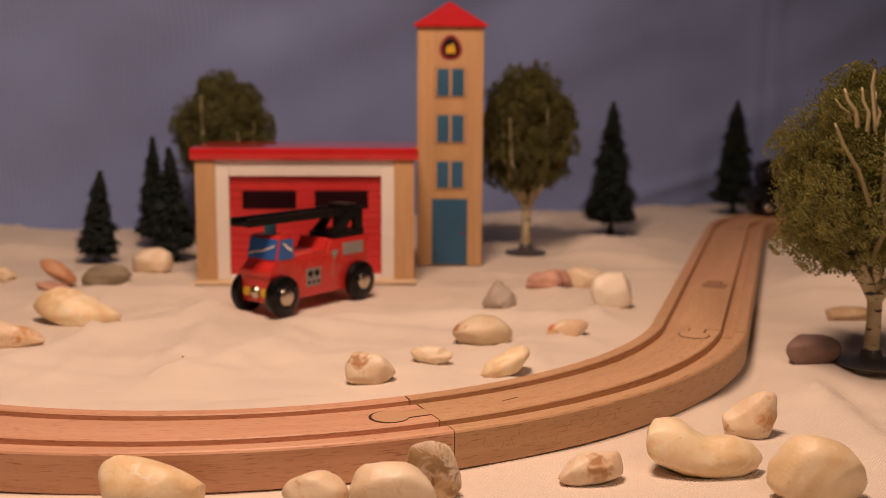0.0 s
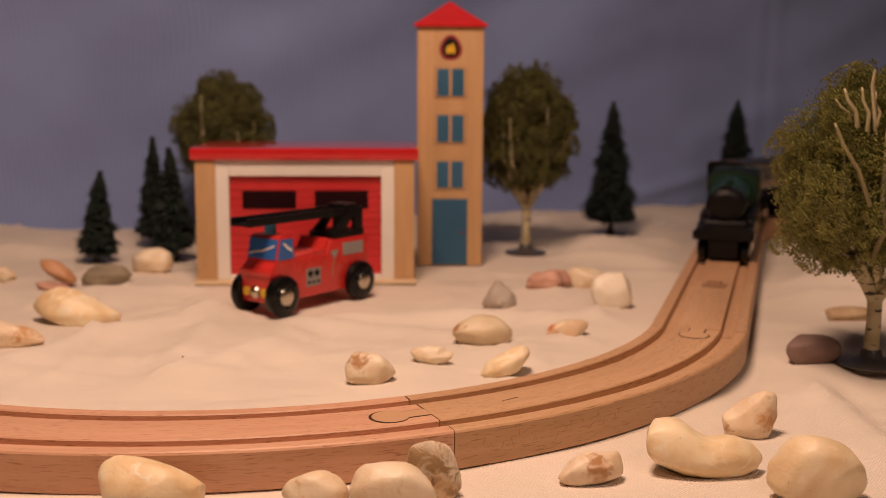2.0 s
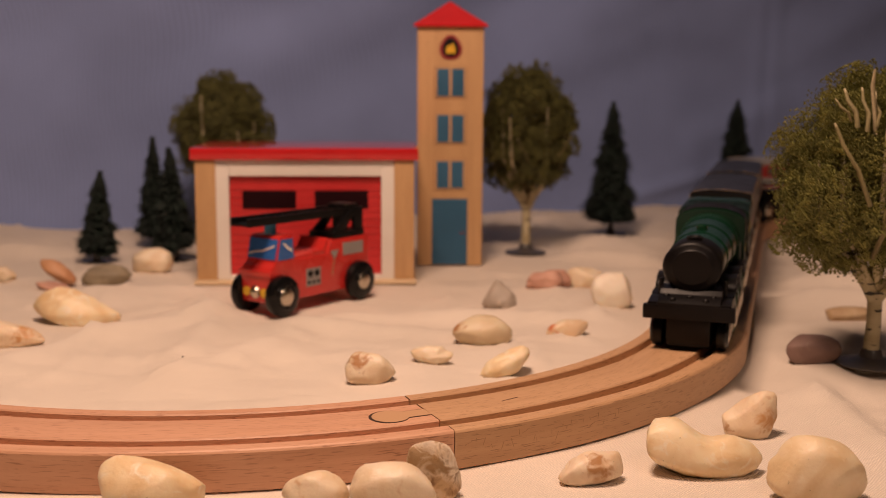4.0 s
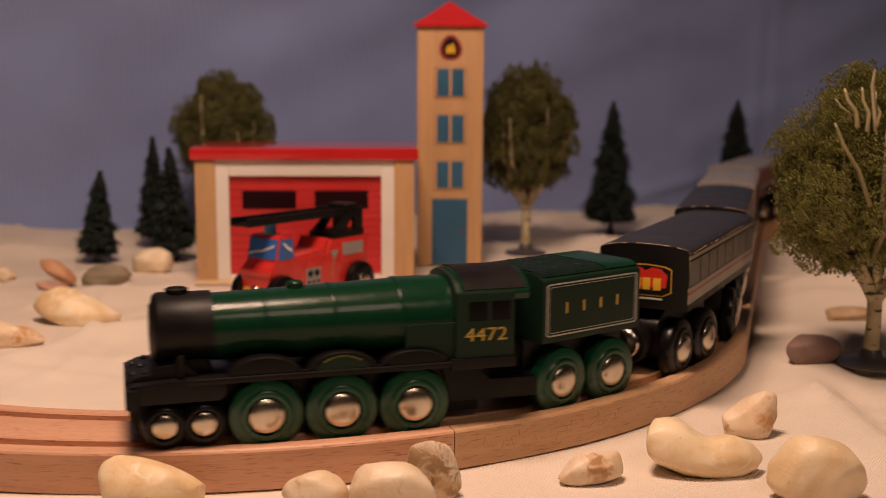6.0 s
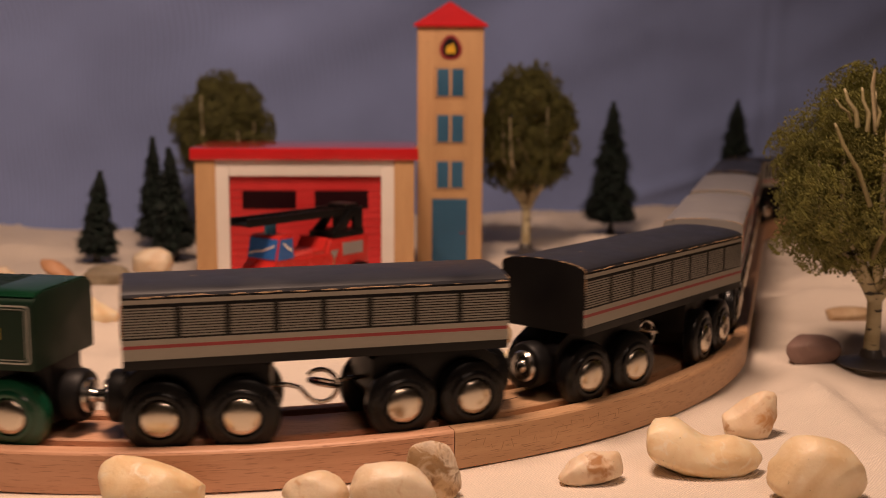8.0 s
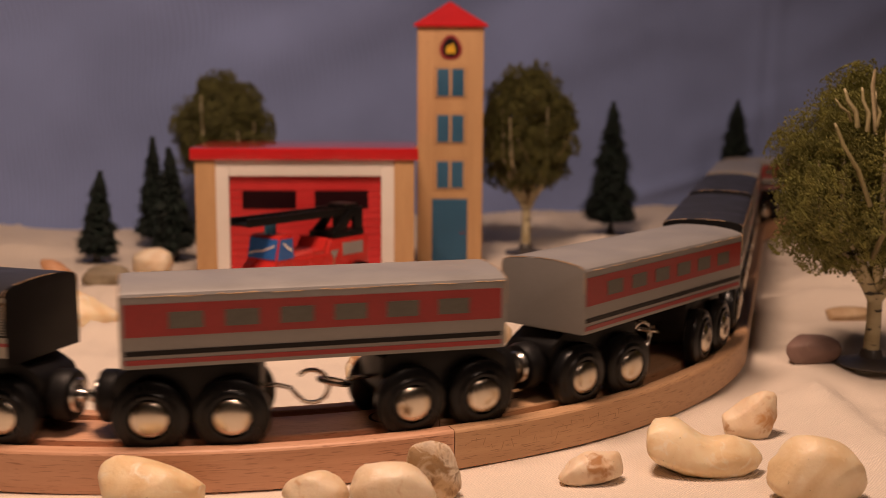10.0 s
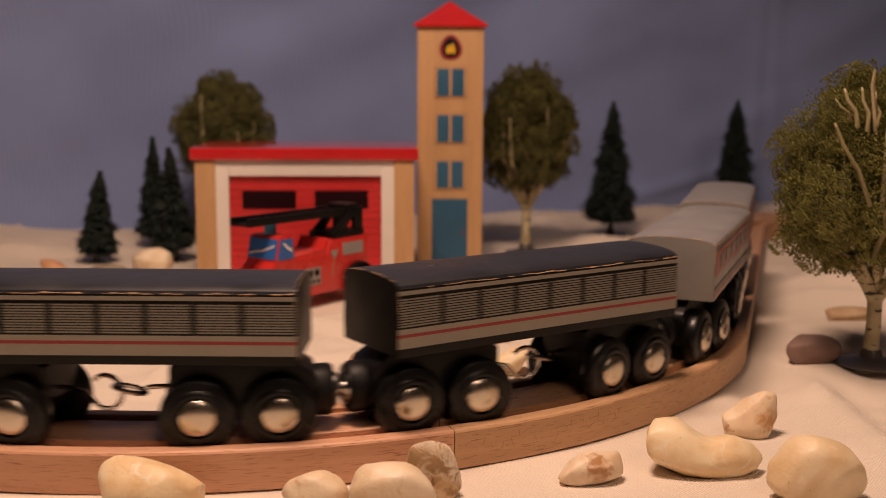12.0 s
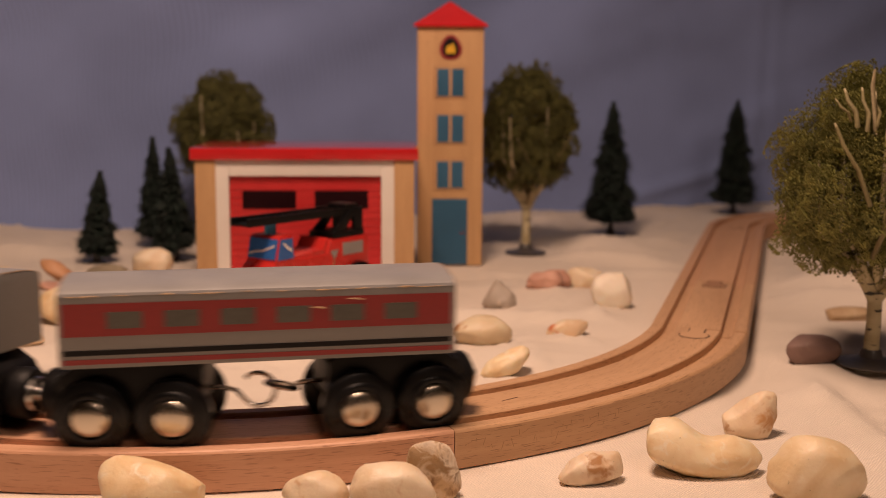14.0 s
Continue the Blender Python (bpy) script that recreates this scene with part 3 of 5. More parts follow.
rnd = random.Random(5)
for i in range(28):
    a = A_CURVE + 0.02 + 0.0098 * i + rnd.uniform(-0.004, 0.004)
    q = C_CURVE + (R_CURVE + 0.02) * ray(a)
    z = rnd.uniform(0.0045, 0.0085)
    ln = rnd.uniform(0.0005, 0.0015)
    crack = box(-0.00006, 0.00006, -0.0001, 0.00008, -ln, ln) if i % 3 else box(-ln, ln, -0.0001, 0.00008, -0.00006, 0.00006)
    part("crack", crack, HAIRLINE, curve, "hairline crack in the wood", pose(q.x, q.y, z, 0, rnd.uniform(-25, 25), math.degrees(a) - 90))


# ---- stones ----
def stone_mesh(w, d, h, seed, rough, taper, waist, lean, boxy, peak):
    bm = bmesh.new()
    bmesh.ops.create_icosphere(bm, subdivisions=4, radius=1.0)
    off = Vector((seed * 7.31, seed * 3.17, seed * 1.93))
    chip = random.Random(seed * 13 + 5)
    flats = [(Vector((chip.gauss(0, 1), chip.gauss(0, 1), chip.gauss(0, 0.8))).normalized(), chip.uniform(0.74, 0.90)) for _ in range(9)]
    for v in bm.verts:
        q = v.co.copy()
        e = 1.0 - 0.38 * boxy
        q = Vector([math.copysign(abs(c) ** e, c) for c in q])
        k = 1 + rough * (noise.noise(v.co * 1.1 + off) * 0.55 + noise.noise(v.co * 2.6 + off) * 0.22 + noise.noise(v.co * 7 + off) * 0.06) + 0.012 * noise.noise(v.co * 9 + off)
        q *= k
        for n, reach in flats:
            over = q.dot(n) - reach
            if over > 0:
                q -= n * over * 0.58
        q.y *= 1 - taper * q.x * 0.5
        q.z = (q.z + 0.72) * (1 - taper * q.x * 0.55) * (1 - waist * math.exp(-(((q.x - 0.15) / 0.32) ** 2))) - 0.72
        thin = 1 - peak * (q.z + 0.6)
        q.x, q.y = q.x * thin + lean * q.z, q.y * thin
        if q.z < -0.72:
            q.z = -0.72 + (q.z + 0.72) * 0.25
        v.co = q
    lo = Vector([min(v.co[i] for v in bm.verts) for i in range(3)])
    hi = Vector([max(v.co[i] for v in bm.verts) for i in range(3)])
    for v in bm.verts:
        v.co = Vector(((v.co.x - (lo.x + hi.x) / 2) / (hi.x - lo.x) * w, (v.co.y - (lo.y + hi.y) / 2) / (hi.y - lo.y) * d, (v.co.z - lo.z) / (hi.z - lo.z) * h))
    return bm


def pebble(x, y, w, d, h, material, label, seed, turn=0.0, rough=0.5, taper=0.0, waist=0.0, lean=0.0, boxy=0.0, tilt=0.0, lift=0.0, peak=0.0):
    ob = new("pebble", mesh_of("pebble", stone_mesh(w, d * 0.88, h * 0.97, seed, rough, taper, waist, lean, boxy, peak), material, 80))
    ob.matrix_basis = pose(x, y + 0.2 * d, min(swell(x, y + 0.2 * d), 0.0004) - 0.0006 + lift, 0, tilt, turn)
    return tagged(ob, label, "stone", "loose stones on the cloth")


pebble(-0.1745, 0.5046, 0.0410, 0.028, 0.0182, Q_CREAM, "large cream quartz stone, humped, lying on the cloth", 52, 0, 0.32, 0.22, 0, -0.22, 0, 0, 0, 0.34)
pebble(-0.1876, 0.4592, 0.0300, 0.0196, 0.0122, Q_STAIN, "cream stone with a reddish band, tapering to one end", 2, 0, 0.4, 0.5)
pebble(-0.2148, 0.5918, 0.0225, 0.0152, 0.0085, S_RUST, "smooth orange-brown stone leaning on a flat one", 3, 0, 0.3, 0.1, 0, 0, 0.1, 32, 0.0062)
pebble(-0.2100, 0.5750, 0.0190, 0.0125, 0.0050, S_PINK, "flat pink stone under the orange-brown one", 4, 0, 0.4, 0, 0, 0, 0.2, 10, 0.0010)
pebble(-0.2493, 0.6042, 0.0159, 0.0119, 0.0101, Q_PALE, "small cream stone behind the others", 5)
pebble(-0.1899, 0.6034, 0.0273, 0.0205, 0.0126, S_OLIVE, "smooth olive-grey stone before a small spruce", 6, 0, 0.3, 0.1, 0, 0, 0.25)
pebble(-0.1723, 0.6343, 0.0240, 0.0180, 0.0163, Q_PALE, "round cream stone before two small spruces", 7, 0, 0.35, 0.1, 0, 0, 0.2)
pebble(-0.0275, 0.4024, 0.0195, 0.0146, 0.0126, Q_BLOTCH, "blocky cream stone with brown mottling", 34, 0, 0.28, 0.1, 0, 0, 0.45)
pebble(-0.0041, 0.4326, 0.0175, 0.0115, 0.0080, Q_PALE, "small knobbly cream stone", 9, -12, 0.8, 0.2, 0.15)
pebble(0.0174, 0.4652, 0.0264, 0.0180, 0.0130, Q_DULL, "smooth oval translucent cream stone", 10, 0, 0.25, 0, 0, 0, 0.25)
pebble(0.0258, 0.4135, 0.0215, 0.0125, 0.0100, Q_CREAM, "leaf-shaped cream stone with one raised end", 11, 18, 0.3, -0.3, 0, 0.25, 0.1, -13, 0.0008)
pebble(0.0567, 0.4807, 0.0196, 0.0120, 0.0088, Q_ORANGE, "cream stone with an orange-stained tip", 12, 8, 0.4, -0.35, 0, 0, 0.1)
pebble(0.0292, 0.5509, 0.0180, 0.0135, 0.0158, S_GREY, "pointed grey stone standing on a broad foot", 15, 0, 0.45, 0, 0, -0.1, 0, 0, 0, 0.42)
pebble(0.0560, 0.5880, 0.0215, 0.0150, 0.0125, S_PINK, "rough pink stone beside two pale ones", 14, 10, 0.7, -0.35)
pebble(0.0812, 0.6047, 0.0235, 0.0165, 0.0122, Q_PALE, "flat cream stone between a pink and a white one", 16, 0, 0.35, 0.2)
pebble(0.0862, 0.5455, 0.0213, 0.0160, 0.0190, Q_WHITE, "upright rounded white quartz stone", 17, 0, 0.28, 0, 0, 0.08, 0.5)
pebble(0.0436, 0.2993, 0.0200, 0.0120, 0.0096, Q_BROWN, "cream stone with a rust-brown stain", 18, 15, 0.35, -0.1, 0, 0, 0.15, -8, 0.0004)
pebble(0.0778, 0.3069, 0.0351, 0.0215, 0.0168, Q_CREAM, "large peanut-shaped cream quartz stone", 31, -3, 0.24, 0.42, 0.30, -0.12, 0.0)
pebble(0.1009, 0.3429, 0.0178, 0.0134, 0.0160, Q_STAIN, "wedge-shaped cream stone with rusty edges", 32, 0, 0.3, -0.5, 0, 0.15, 0.3, 0, 0, 0.15)
pebble(0.1046, 0.2858, 0.0274, 0.0205, 0.0195, Q_AMBER, "large rounded amber quartz stone", 36, 0, 0.28, 0.05, 0, -0.06, -0.05)
pebble(-0.0776, 0.2746, 0.0280, 0.0180, 0.0162, Q_CREAM, "smooth amber-cream stone before the track", 22, 0, 0.25, 0.35, 0, -0.05, 0.3)
pebble(-0.0335, 0.2744, 0.0183, 0.0138, 0.0120, Q_PALE, "low rounded cream stone before the track", 23, 0, 0.25)
pebble(-0.0127, 0.2690, 0.0227, 0.0150, 0.0164, Q_PALE, "rounded pale pink quartz stone before the track", 24, 0, 0.25, 0.1, 0, 0, 0.2)
pebble(-0.0024, 0.2864, 0.0160, 0.0110, 0.0172, Q_MOTTLE, "rough stone mottled brown and white against the track", 33, 0, 0.32, 0.1, 0, -0.08, 0.25)
pebble(0.1544, 0.4397, 0.0222, 0.0167, 0.0124, S_PURPLE, "flat-topped purple-brown stone beside a birch", 26, 0, 0.25, 0, 0, 0, 0.45)
pebble(0.2003, 0.5185, 0.0255, 0.0150, 0.0068, S_TAN, "flat tan slate stone behind a birch", 27, 0, 0.25, 0, 0, 0, 0.6)

pebble(0.0655, 0.6010, 0.0130, 0.0110, 0.0115, S_PINK, "small rough pink stone behind its neighbour", 41, 0, 0.6)
pebble(0.0905, 0.5720, 0.0080, 0.0070, 0.0060, S_RUST, "small brown stone behind the white one", 42, 0, 0.5)
pebble(0.2512, 0.6867, 0.0160, 0.0110, 0.0105, Q_WHITE, "white stone behind a birch", 43, 0, 0.4)
crumb = new("crumb", mesh_of("crumb", stone_mesh(0.0007, 0.0007, 0.0006, 44, 0.6, 0, 0, 0, 0, 0), BASE_DARK, 80))
crumb.matrix_basis = pose(-0.1035, 0.4229, swell(-0.1035, 0.4229) - 0.0001)
tagged(crumb, "tiny dark crumb lying on the cloth", "crumb")


# ---- trees ----
def clump(bm, p, r, rnd):
    """A small angular tuft: a stretched tetrahedron with bent corners."""
    vs = []
    for a in ((1, 1, 1), (-1, -1, 1), (-1, 1, -1), (1, -1, -1)):
        vs.append(bm.verts.new(p + Vector([(c + rnd.uniform(-0.5, 0.5)) * r for c in a])))
    for i, j, k in ((0, 1, 2), (0, 3, 1), (0, 2, 3), (1, 3, 2)):
        bm.faces.new((vs[i], vs[j], vs[k]))


def birch(x, y, height, half_w, crown_lo, seed, tufts, size, leaf, label, top_twigs=5, dx=0.0, boughs=()):
    rnd = random.Random(seed)
    tree = thing("birch_tree", label, "model tree", pose(x, y, -0.0004), "model birches")
    part("base", turned([(0, 0.0006), (0.0135, 0.0006), (0.0140, 0.0012), (0.009, 0.0024), (0.0048, 0.0038), (0.0042, 0.0062), (0.0036, 0.0070), (0, 0.0070)], n=36), BASE_DARK, tree, "dark round metal base")
    fork = height * 0.26
    bm = bmesh.new()
    tube(bm, [(0, 0, 0.006), (0.0003, 0, fork * 0.6), (0.0, 0, fork)], [0.0033, 0.0029, 0.0030], 14)
    part("trunk", bm, BARK, tree, "pale bark with dark marks")
    mid = (crown_lo + height) / 2
    tall = (height - crown_lo) / 2
    blobs = []
    for i in range(130):
        while True:
            q = Vector((rnd.uniform(-1, 1), rnd.uniform(-1, 1), rnd.uniform(-1, 1)))
            if q.length < 1:
                break
        q = q.normalized() * (0.35 + 0.65 * q.length)
        wide = 1.0 - 0.10 * max(0.0, q.z) ** 2 - 0.14 * max(0.0, -q.z) ** 2
        blobs.append((Vector((q.x * half_w * 0.89 * wide + dx, q.y * half_w * 0.82 * wide, mid + q.z * tall * 0.91)), rnd.uniform(0.10, 0.22) * half_w))
    limbs = []
    for i in range(9):
        front = i < 5
        a = (-2.9, -2.45, -2.0, -0.85, -0.35)[i] + rnd.uniform(-0.15, 0.15) if front else rnd.uniform(0.2, 2.9)
        lean = rnd.uniform(0.80, 0.97) if front else rnd.uniform(0.25, 0.75)
        rise = rnd.uniform(0.45, 0.88) if front else rnd.uniform(0.6, 0.98)
        tip = Vector((math.cos(a) * half_w * lean * (1.1 - 0.45 * rise) + dx * 0.7, math.sin(a) * half_w * lean * 0.95 * (1.15 - 0.45 * rise), crown_lo + (height - crown_lo) * rise))
        start = Vector((0, 0, fork - 0.003 + 0.002 * (i % 3)))
        k = start.lerp(tip, 0.5) + Vector((math.cos(a), math.sin(a), 0)) * half_w * (0.30 if front else 0.13)
        bm = bmesh.new()
        tube(bm, [start, start.lerp(k, 0.5) + Vector((0, 0, 0.001)), k, tip], [0.0016, 0.0014, 0.0011, 0.0005], 9)
        part("limb", bm, BARK, tree)
        if front:
            limbs.append((k, tip))

    for sx in (-1, 1):
        bm = bmesh.new()
        tube(bm, [(0, 0, fork - 0.005), (sx * half_w * 0.13, -0.002, fork + 0.004), (sx * half_w * 0.30, -0.006, fork + 0.013), (sx * half_w * 0.42, -0.010, crown_lo + 0.4 * tall)], [0.0022, 0.0021, 0.0017, 0.0009], 10)
        part("limb", bm, BARK, tree)

    # pale boughs that show in the open front of the crown, some cut off short
    for (x0, z0), (x1, z1), r in boughs:
        deep = lambda z: -half_w * 0.80 * max(0.1, 1 - ((z - mid) / tall) ** 2) ** 0.5 * 1.03
        a, b = Vector((x0, deep(z0), z0)), Vector((x1, deep(z1) - 0.001, z1))
        bm = bmesh.new()
        tube(bm, [a.lerp(b, -0.3) + Vector((0, 0.003, 0)), a.lerp(b, 0.30) + Vector((0.0006, 0, 0)), a.lerp(b, 0.7) - Vector((0.0005, 0, 0)), b], [r, r * 0.9, r * 0.75, r * 0.55], 9)
        bough = part("bough", bm, BOUGH, tree, "bare brown bough")
        end = bmesh.new()
        tube(end, [b - (b - a).normalized() * 0.0002, b + (b - a).normalized() * 0.0016], [r * 0.55, r * 0.42], 7)
        part("cut_end", end, CUT_WOOD, bough, "pale cut end")
        limbs.append((a, b))

    def bare(p):
        """True close to an outer limb, where the foliage lies open."""
        for k, tip in limbs:
            d = tip - k
            f = max(0.0, min(1.0, (p - k).dot(d) / d.length_squared))
            if (p - k - d * f).length < 0.0032 and rnd.random() < 0.8:
                return True
        return False

    def hollow(p):
        """True in the open space round the fork, under the crown."""
        return math.hypot(p.x - dx, p.y) < half_w * (0.42 - 0.5 * (p.z - crown_lo) / tall) and rnd.random() < 0.93

    for i in range(top_twigs):
        a = rnd.uniform(-2.6, -0.5)
        q = Vector((math.cos(a) * half_w * rnd.uniform(0.2, 0.75) + dx, math.sin(a) * half_w * 0.86, height * rnd.uniform(0.66, 0.95)))
        bm = bmesh.new()
        tube(bm, [q - Vector((math.cos(a) * 0.004, -0.001, 0.018)), q, q + Vector((rnd.uniform(-0.002, 0.002), -0.001, 0.006))], [0.0009, 0.0008, 0.0004], 7)
        part("twig", bm, TWIG, tree, "bare pale twig")
    bm = bmesh.new()
    for c, r in blobs:
        for _ in range(int(0.42 * tufts / len(blobs))):
            u = Vector((rnd.gauss(0, 1), rnd.gauss(0, 1), rnd.gauss(0, 1))).normalized()
            p = c + u * r * rnd.uniform(0.55, 1.12)
            if not bare(p) and not hollow(p):
                clump(bm, p, size * rnd.uniform(0.5, 1.25), rnd)
    shift = Vector((seed * 3.7, seed * 1.3, 0.0))
    for _ in range(int(0.58 * tufts)):
        u = Vector((rnd.gauss(0, 1), rnd.gauss(0, 1), rnd.gauss(0, 1))).normalized()
        if noise.noise(u * 3.1 + shift) > 0.30 and rnd.random() < 0.75:
            continue
        k = (1 - 0.32 * rnd.random() ** 1.6) * (0.92 + 0.30 * noise.noise(u * 1.7 + shift) + 0.34 * noise.noise(u * 3.6 + shift) + 0.20 * noise.noise(u * 9 + shift))
        k = min(k, 1.12)
        wide = 1.0 - 0.14 * u.z**1.5 if u.z > 0 else min(1.32, (1 + u.z**3) ** 0.333 / max(0.05, (1 - u.z**2) ** 0.5))
        low = 0.86 if u.z < 0 else 1.0
        p = Vector((u.x * half_w * k * wide + dx, u.y * half_w * 0.9 * k * wide, mid + u.z * tall * k * low))
        if not bare(p) and not hollow(p):
            clump(bm, p, size * rnd.uniform(0.45, 1.2), rnd)
    # short hanging sprays along the lower rim
    for _ in range(26):
        a = rnd.uniform(0, 2 * math.pi)
        f = rnd.uniform(0.35, 0.8)
        q = Vector((math.cos(a) * half_w * f + dx, math.sin(a) * half_w * f * 0.9, mid - tall * (1.0 - 0.55 * f**2) * 0.80))
        drop = rnd.uniform(0.08, 0.20) * tall
        for _ in range(int(tufts / 550)):
            w = rnd.random()
            clump(bm, q + Vector((rnd.gauss(0, 0.0022) * (1.1 - w), rnd.gauss(0, 0.0022) * (1.1 - w), -drop * w)), size * rnd.uniform(0.4, 0.9), rnd)
    part("crown", bm, leaf, tree, "fine olive-green flock foliage")
    return tree


def spruce(x, y, height, half_w, seed, label, tufts=6500, lean=0.0, ragged=0.30, tiers=15):
    rnd = random.Random(seed)
    tree = thing("spruce_tree", label, "model tree", pose(x, y, min(0.0, swell(x, y)) - 0.0002, 0, lean, 0), "model spruces")
    part("base", turned([(0, 0.0003), (half_w * 0.66, 0.0003), (half_w * 0.66, 0.0009), (half_w * 0.4, 0.0014), (half_w * 0.18, 0.0026), (0.0024, 0.0060), (0, 0.0062)], n=28), BASE_DARK, tree, "black round base")
    bm = bmesh.new()
    tube(bm, [(0, 0, 0.003), (0, 0, height * 0.5), (0, 0, height * 0.97)], [0.0022, 0.0016, 0.0005], 8)
    part("trunk", bm, BASE_DARK, tree)
    bm = bmesh.new()
    lo = height * 0.135
    for i in range(tufts):
        f = rnd.random() ** 1.45
        z = lo + (height - lo) * f
        a = rnd.uniform(0, 2 * math.pi)
        swirl = noise.noise(Vector((math.cos(a) * 1.3, math.sin(a) * 1.3, f * 4 + seed)))
        step = (f * tiers + 1.1 * swirl) % 1.0
        edge = 1.24 * half_w * (1 - f) ** 0.62 * (1.10 - ragged * step) * (0.90 + 0.26 * noise.noise(Vector((f * 9, seed, math.floor(f * tiers)))))
        edge = max(edge, 0.0021)
        if f < 0.05:
            edge *= 0.85 + 3 * f
        edge *= 1 + 0.34 * noise.noise(Vector((math.cos(a) * 2.4, math.sin(a) * 2.4, f * 12 + seed)))
        r1 = edge * rnd.uniform(0.50, 1.06)
        r0 = r1 * 0.35
        d = Vector((math.cos(a), math.sin(a), 0))
        side = Vector((-d.y, d.x, 0))
        droop = -0.06 * edge + rnd.uniform(-0.20, 0.16) * edge
        p0 = d * r0 + Vector((0, 0, z + 0.10 * edge))
        p1 = d * r1 + Vector((0, 0, z + droop))
        wd = 0.0006 + 0.055 * edge
        up = Vector((0, 0, wd * 0.9))
        q = [p0 + side * wd * 0.5, p0 - side * wd * 0.5, p1, p0.lerp(p1, 0.6) + side * wd + up * 0.2, p0.lerp(p1, 0.6) - side * wd + up * 0.2, p0.lerp(p1, 0.55) + up]
        v = [bm.verts.new(c) for c in q]
        for t in ((0, 3, 5), (3, 2, 5), (2, 4, 5), (4, 1, 5), (1, 0, 5), (0, 1, 2)):
            bm.faces.new([v[k] for k in t])
    part("needles", bm, NEEDLE, tree, "dense dark green bristle foliage")
    return tree


NEAR_BOUGHS = [((-0.0205, 0.0760), (-0.0310, 0.0985), 0.0010), ((-0.0225, 0.1010), (-0.0250, 0.1110), 0.0010), ((-0.0185, 0.1000), (-0.0185, 0.1115), 0.0009), ((-0.0145, 0.1010), (-0.0140, 0.1100), 0.0007),
               ((-0.0250, 0.1020), (-0.0290, 0.1075), 0.0006), ((-0.0120, 0.0540), (-0.0110, 0.0720), 0.0011), ((-0.0060, 0.0640), (-0.0020, 0.0880), 0.0009)]
FAR_BOUGHS = [((-0.0020, 0.0660), (-0.0075, 0.0770), 0.0005), ((0.0200, 0.0700), (0.0250, 0.0780), 0.0004)]
birch(0.1757, 0.4354, 0.1200, 0.043, 0.0325, 11, 150000, 0.00034, LEAF, "olive-green model birch with black-marked pale bark", 4, 0.0, NEAR_BOUGHS)
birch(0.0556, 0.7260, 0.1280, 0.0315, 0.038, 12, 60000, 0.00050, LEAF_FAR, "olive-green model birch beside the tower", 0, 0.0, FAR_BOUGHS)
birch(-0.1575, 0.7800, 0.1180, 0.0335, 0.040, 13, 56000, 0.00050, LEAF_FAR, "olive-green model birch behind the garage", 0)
spruce(0.1268, 0.8201, 0.1005, 0.0185, 21, "tall dark green model spruce on a black base")
spruce(0.2567, 0.9598, 0.1000, 0.0185, 22, "tall dark green model spruce where the track bends")
spruce(-0.2190, 0.6810, 0.0580, 0.0130, 23, "small dark green model spruce on a black base", 5000, 4.0, 0.48, 9)
spruce(-0.1990, 0.7466, 0.0760, 0.0120, 24, "slender dark green model spruce behind another", 5200)
spruce(-0.1710, 0.6895, 0.0725, 0.0130, 25, "dark green model spruce beside the garage", 5200, -2.0)


# ---- the garage and the tower ----
def garage():
    g = thing("toy_garage", "beech toy garage with red roof and closed red door", "toy building", pose(-0.0775, 0.6094, 0.0, 0, 0, 3.2))
    hw, dep = 0.0612, 0.064
    part("plinth", box(-hw - 0.0012, hw + 0.0012, -0.004, dep, 0.0, 0.0022, 0.0005), PLY_PALE, g, "pale ply base board")
    for sx in (-1, 1):
        a, b = sorted((sx * hw, sx * (hw - 0.0113)))
        part("post", box(a, b, 0.0, dep, 0.0022, 0.0700, 0.0006), PLY, g, "beech side wall")
    part("back_wall", box(-hw + 0.0113, hw - 0.0113, dep - 0.008, dep, 0.0022, 0.0700), PLY, g)
    for sx in (-1, 1):
        a, b = sorted((sx * (hw - 0.0113), sx * (hw - 0.0186)))
        part("door_jamb", box(a, b, 0.0008, 0.012, 0.0022, 0.0700, 0.0005), WHITE, g, "white upright")
    part("door_lintel", box(-hw + 0.0186, hw - 0.0186, 0.0008, 0.012, 0.0610, 0.0700, 0.0005), WHITE, g, "white lintel")
    door = part("door", box(-hw + 0.0186, hw - 0.0186, 0.0043, 0.0080, 0.0024, 0.0610), RED_DOOR, g, "red slatted garage door")
    rows = 14
    dw = hw - 0.0189
    for i in range(rows):
        z0 = 0.0026 + i * 0.0583 / rows
        part("slat", box(-dw, dw, 0.0032, 0.0046, z0, z0 + 0.0583 / rows - 0.00020, 0.0001), RED_DOOR, door)
    part("threshold", box(-hw + 0.0187, hw - 0.0187, -0.0010, 0.0030, 0.0022, 0.0050, 0.0004), WHITE, g, "white door sill")
    for cx in (-0.0204, 0.0201):
        part("window_pane", box(cx - 0.0150, cx + 0.0150, 0.0026, 0.0032, 0.0425, 0.0525, 0.0002), MAROON_HOLE, door, "dark window opening")
    part("roof", box(-0.0636, 0.0636, -0.0018, 0.068, 0.0700, 0.0768, 0.0012), RED, g, "glossy red roof slab")


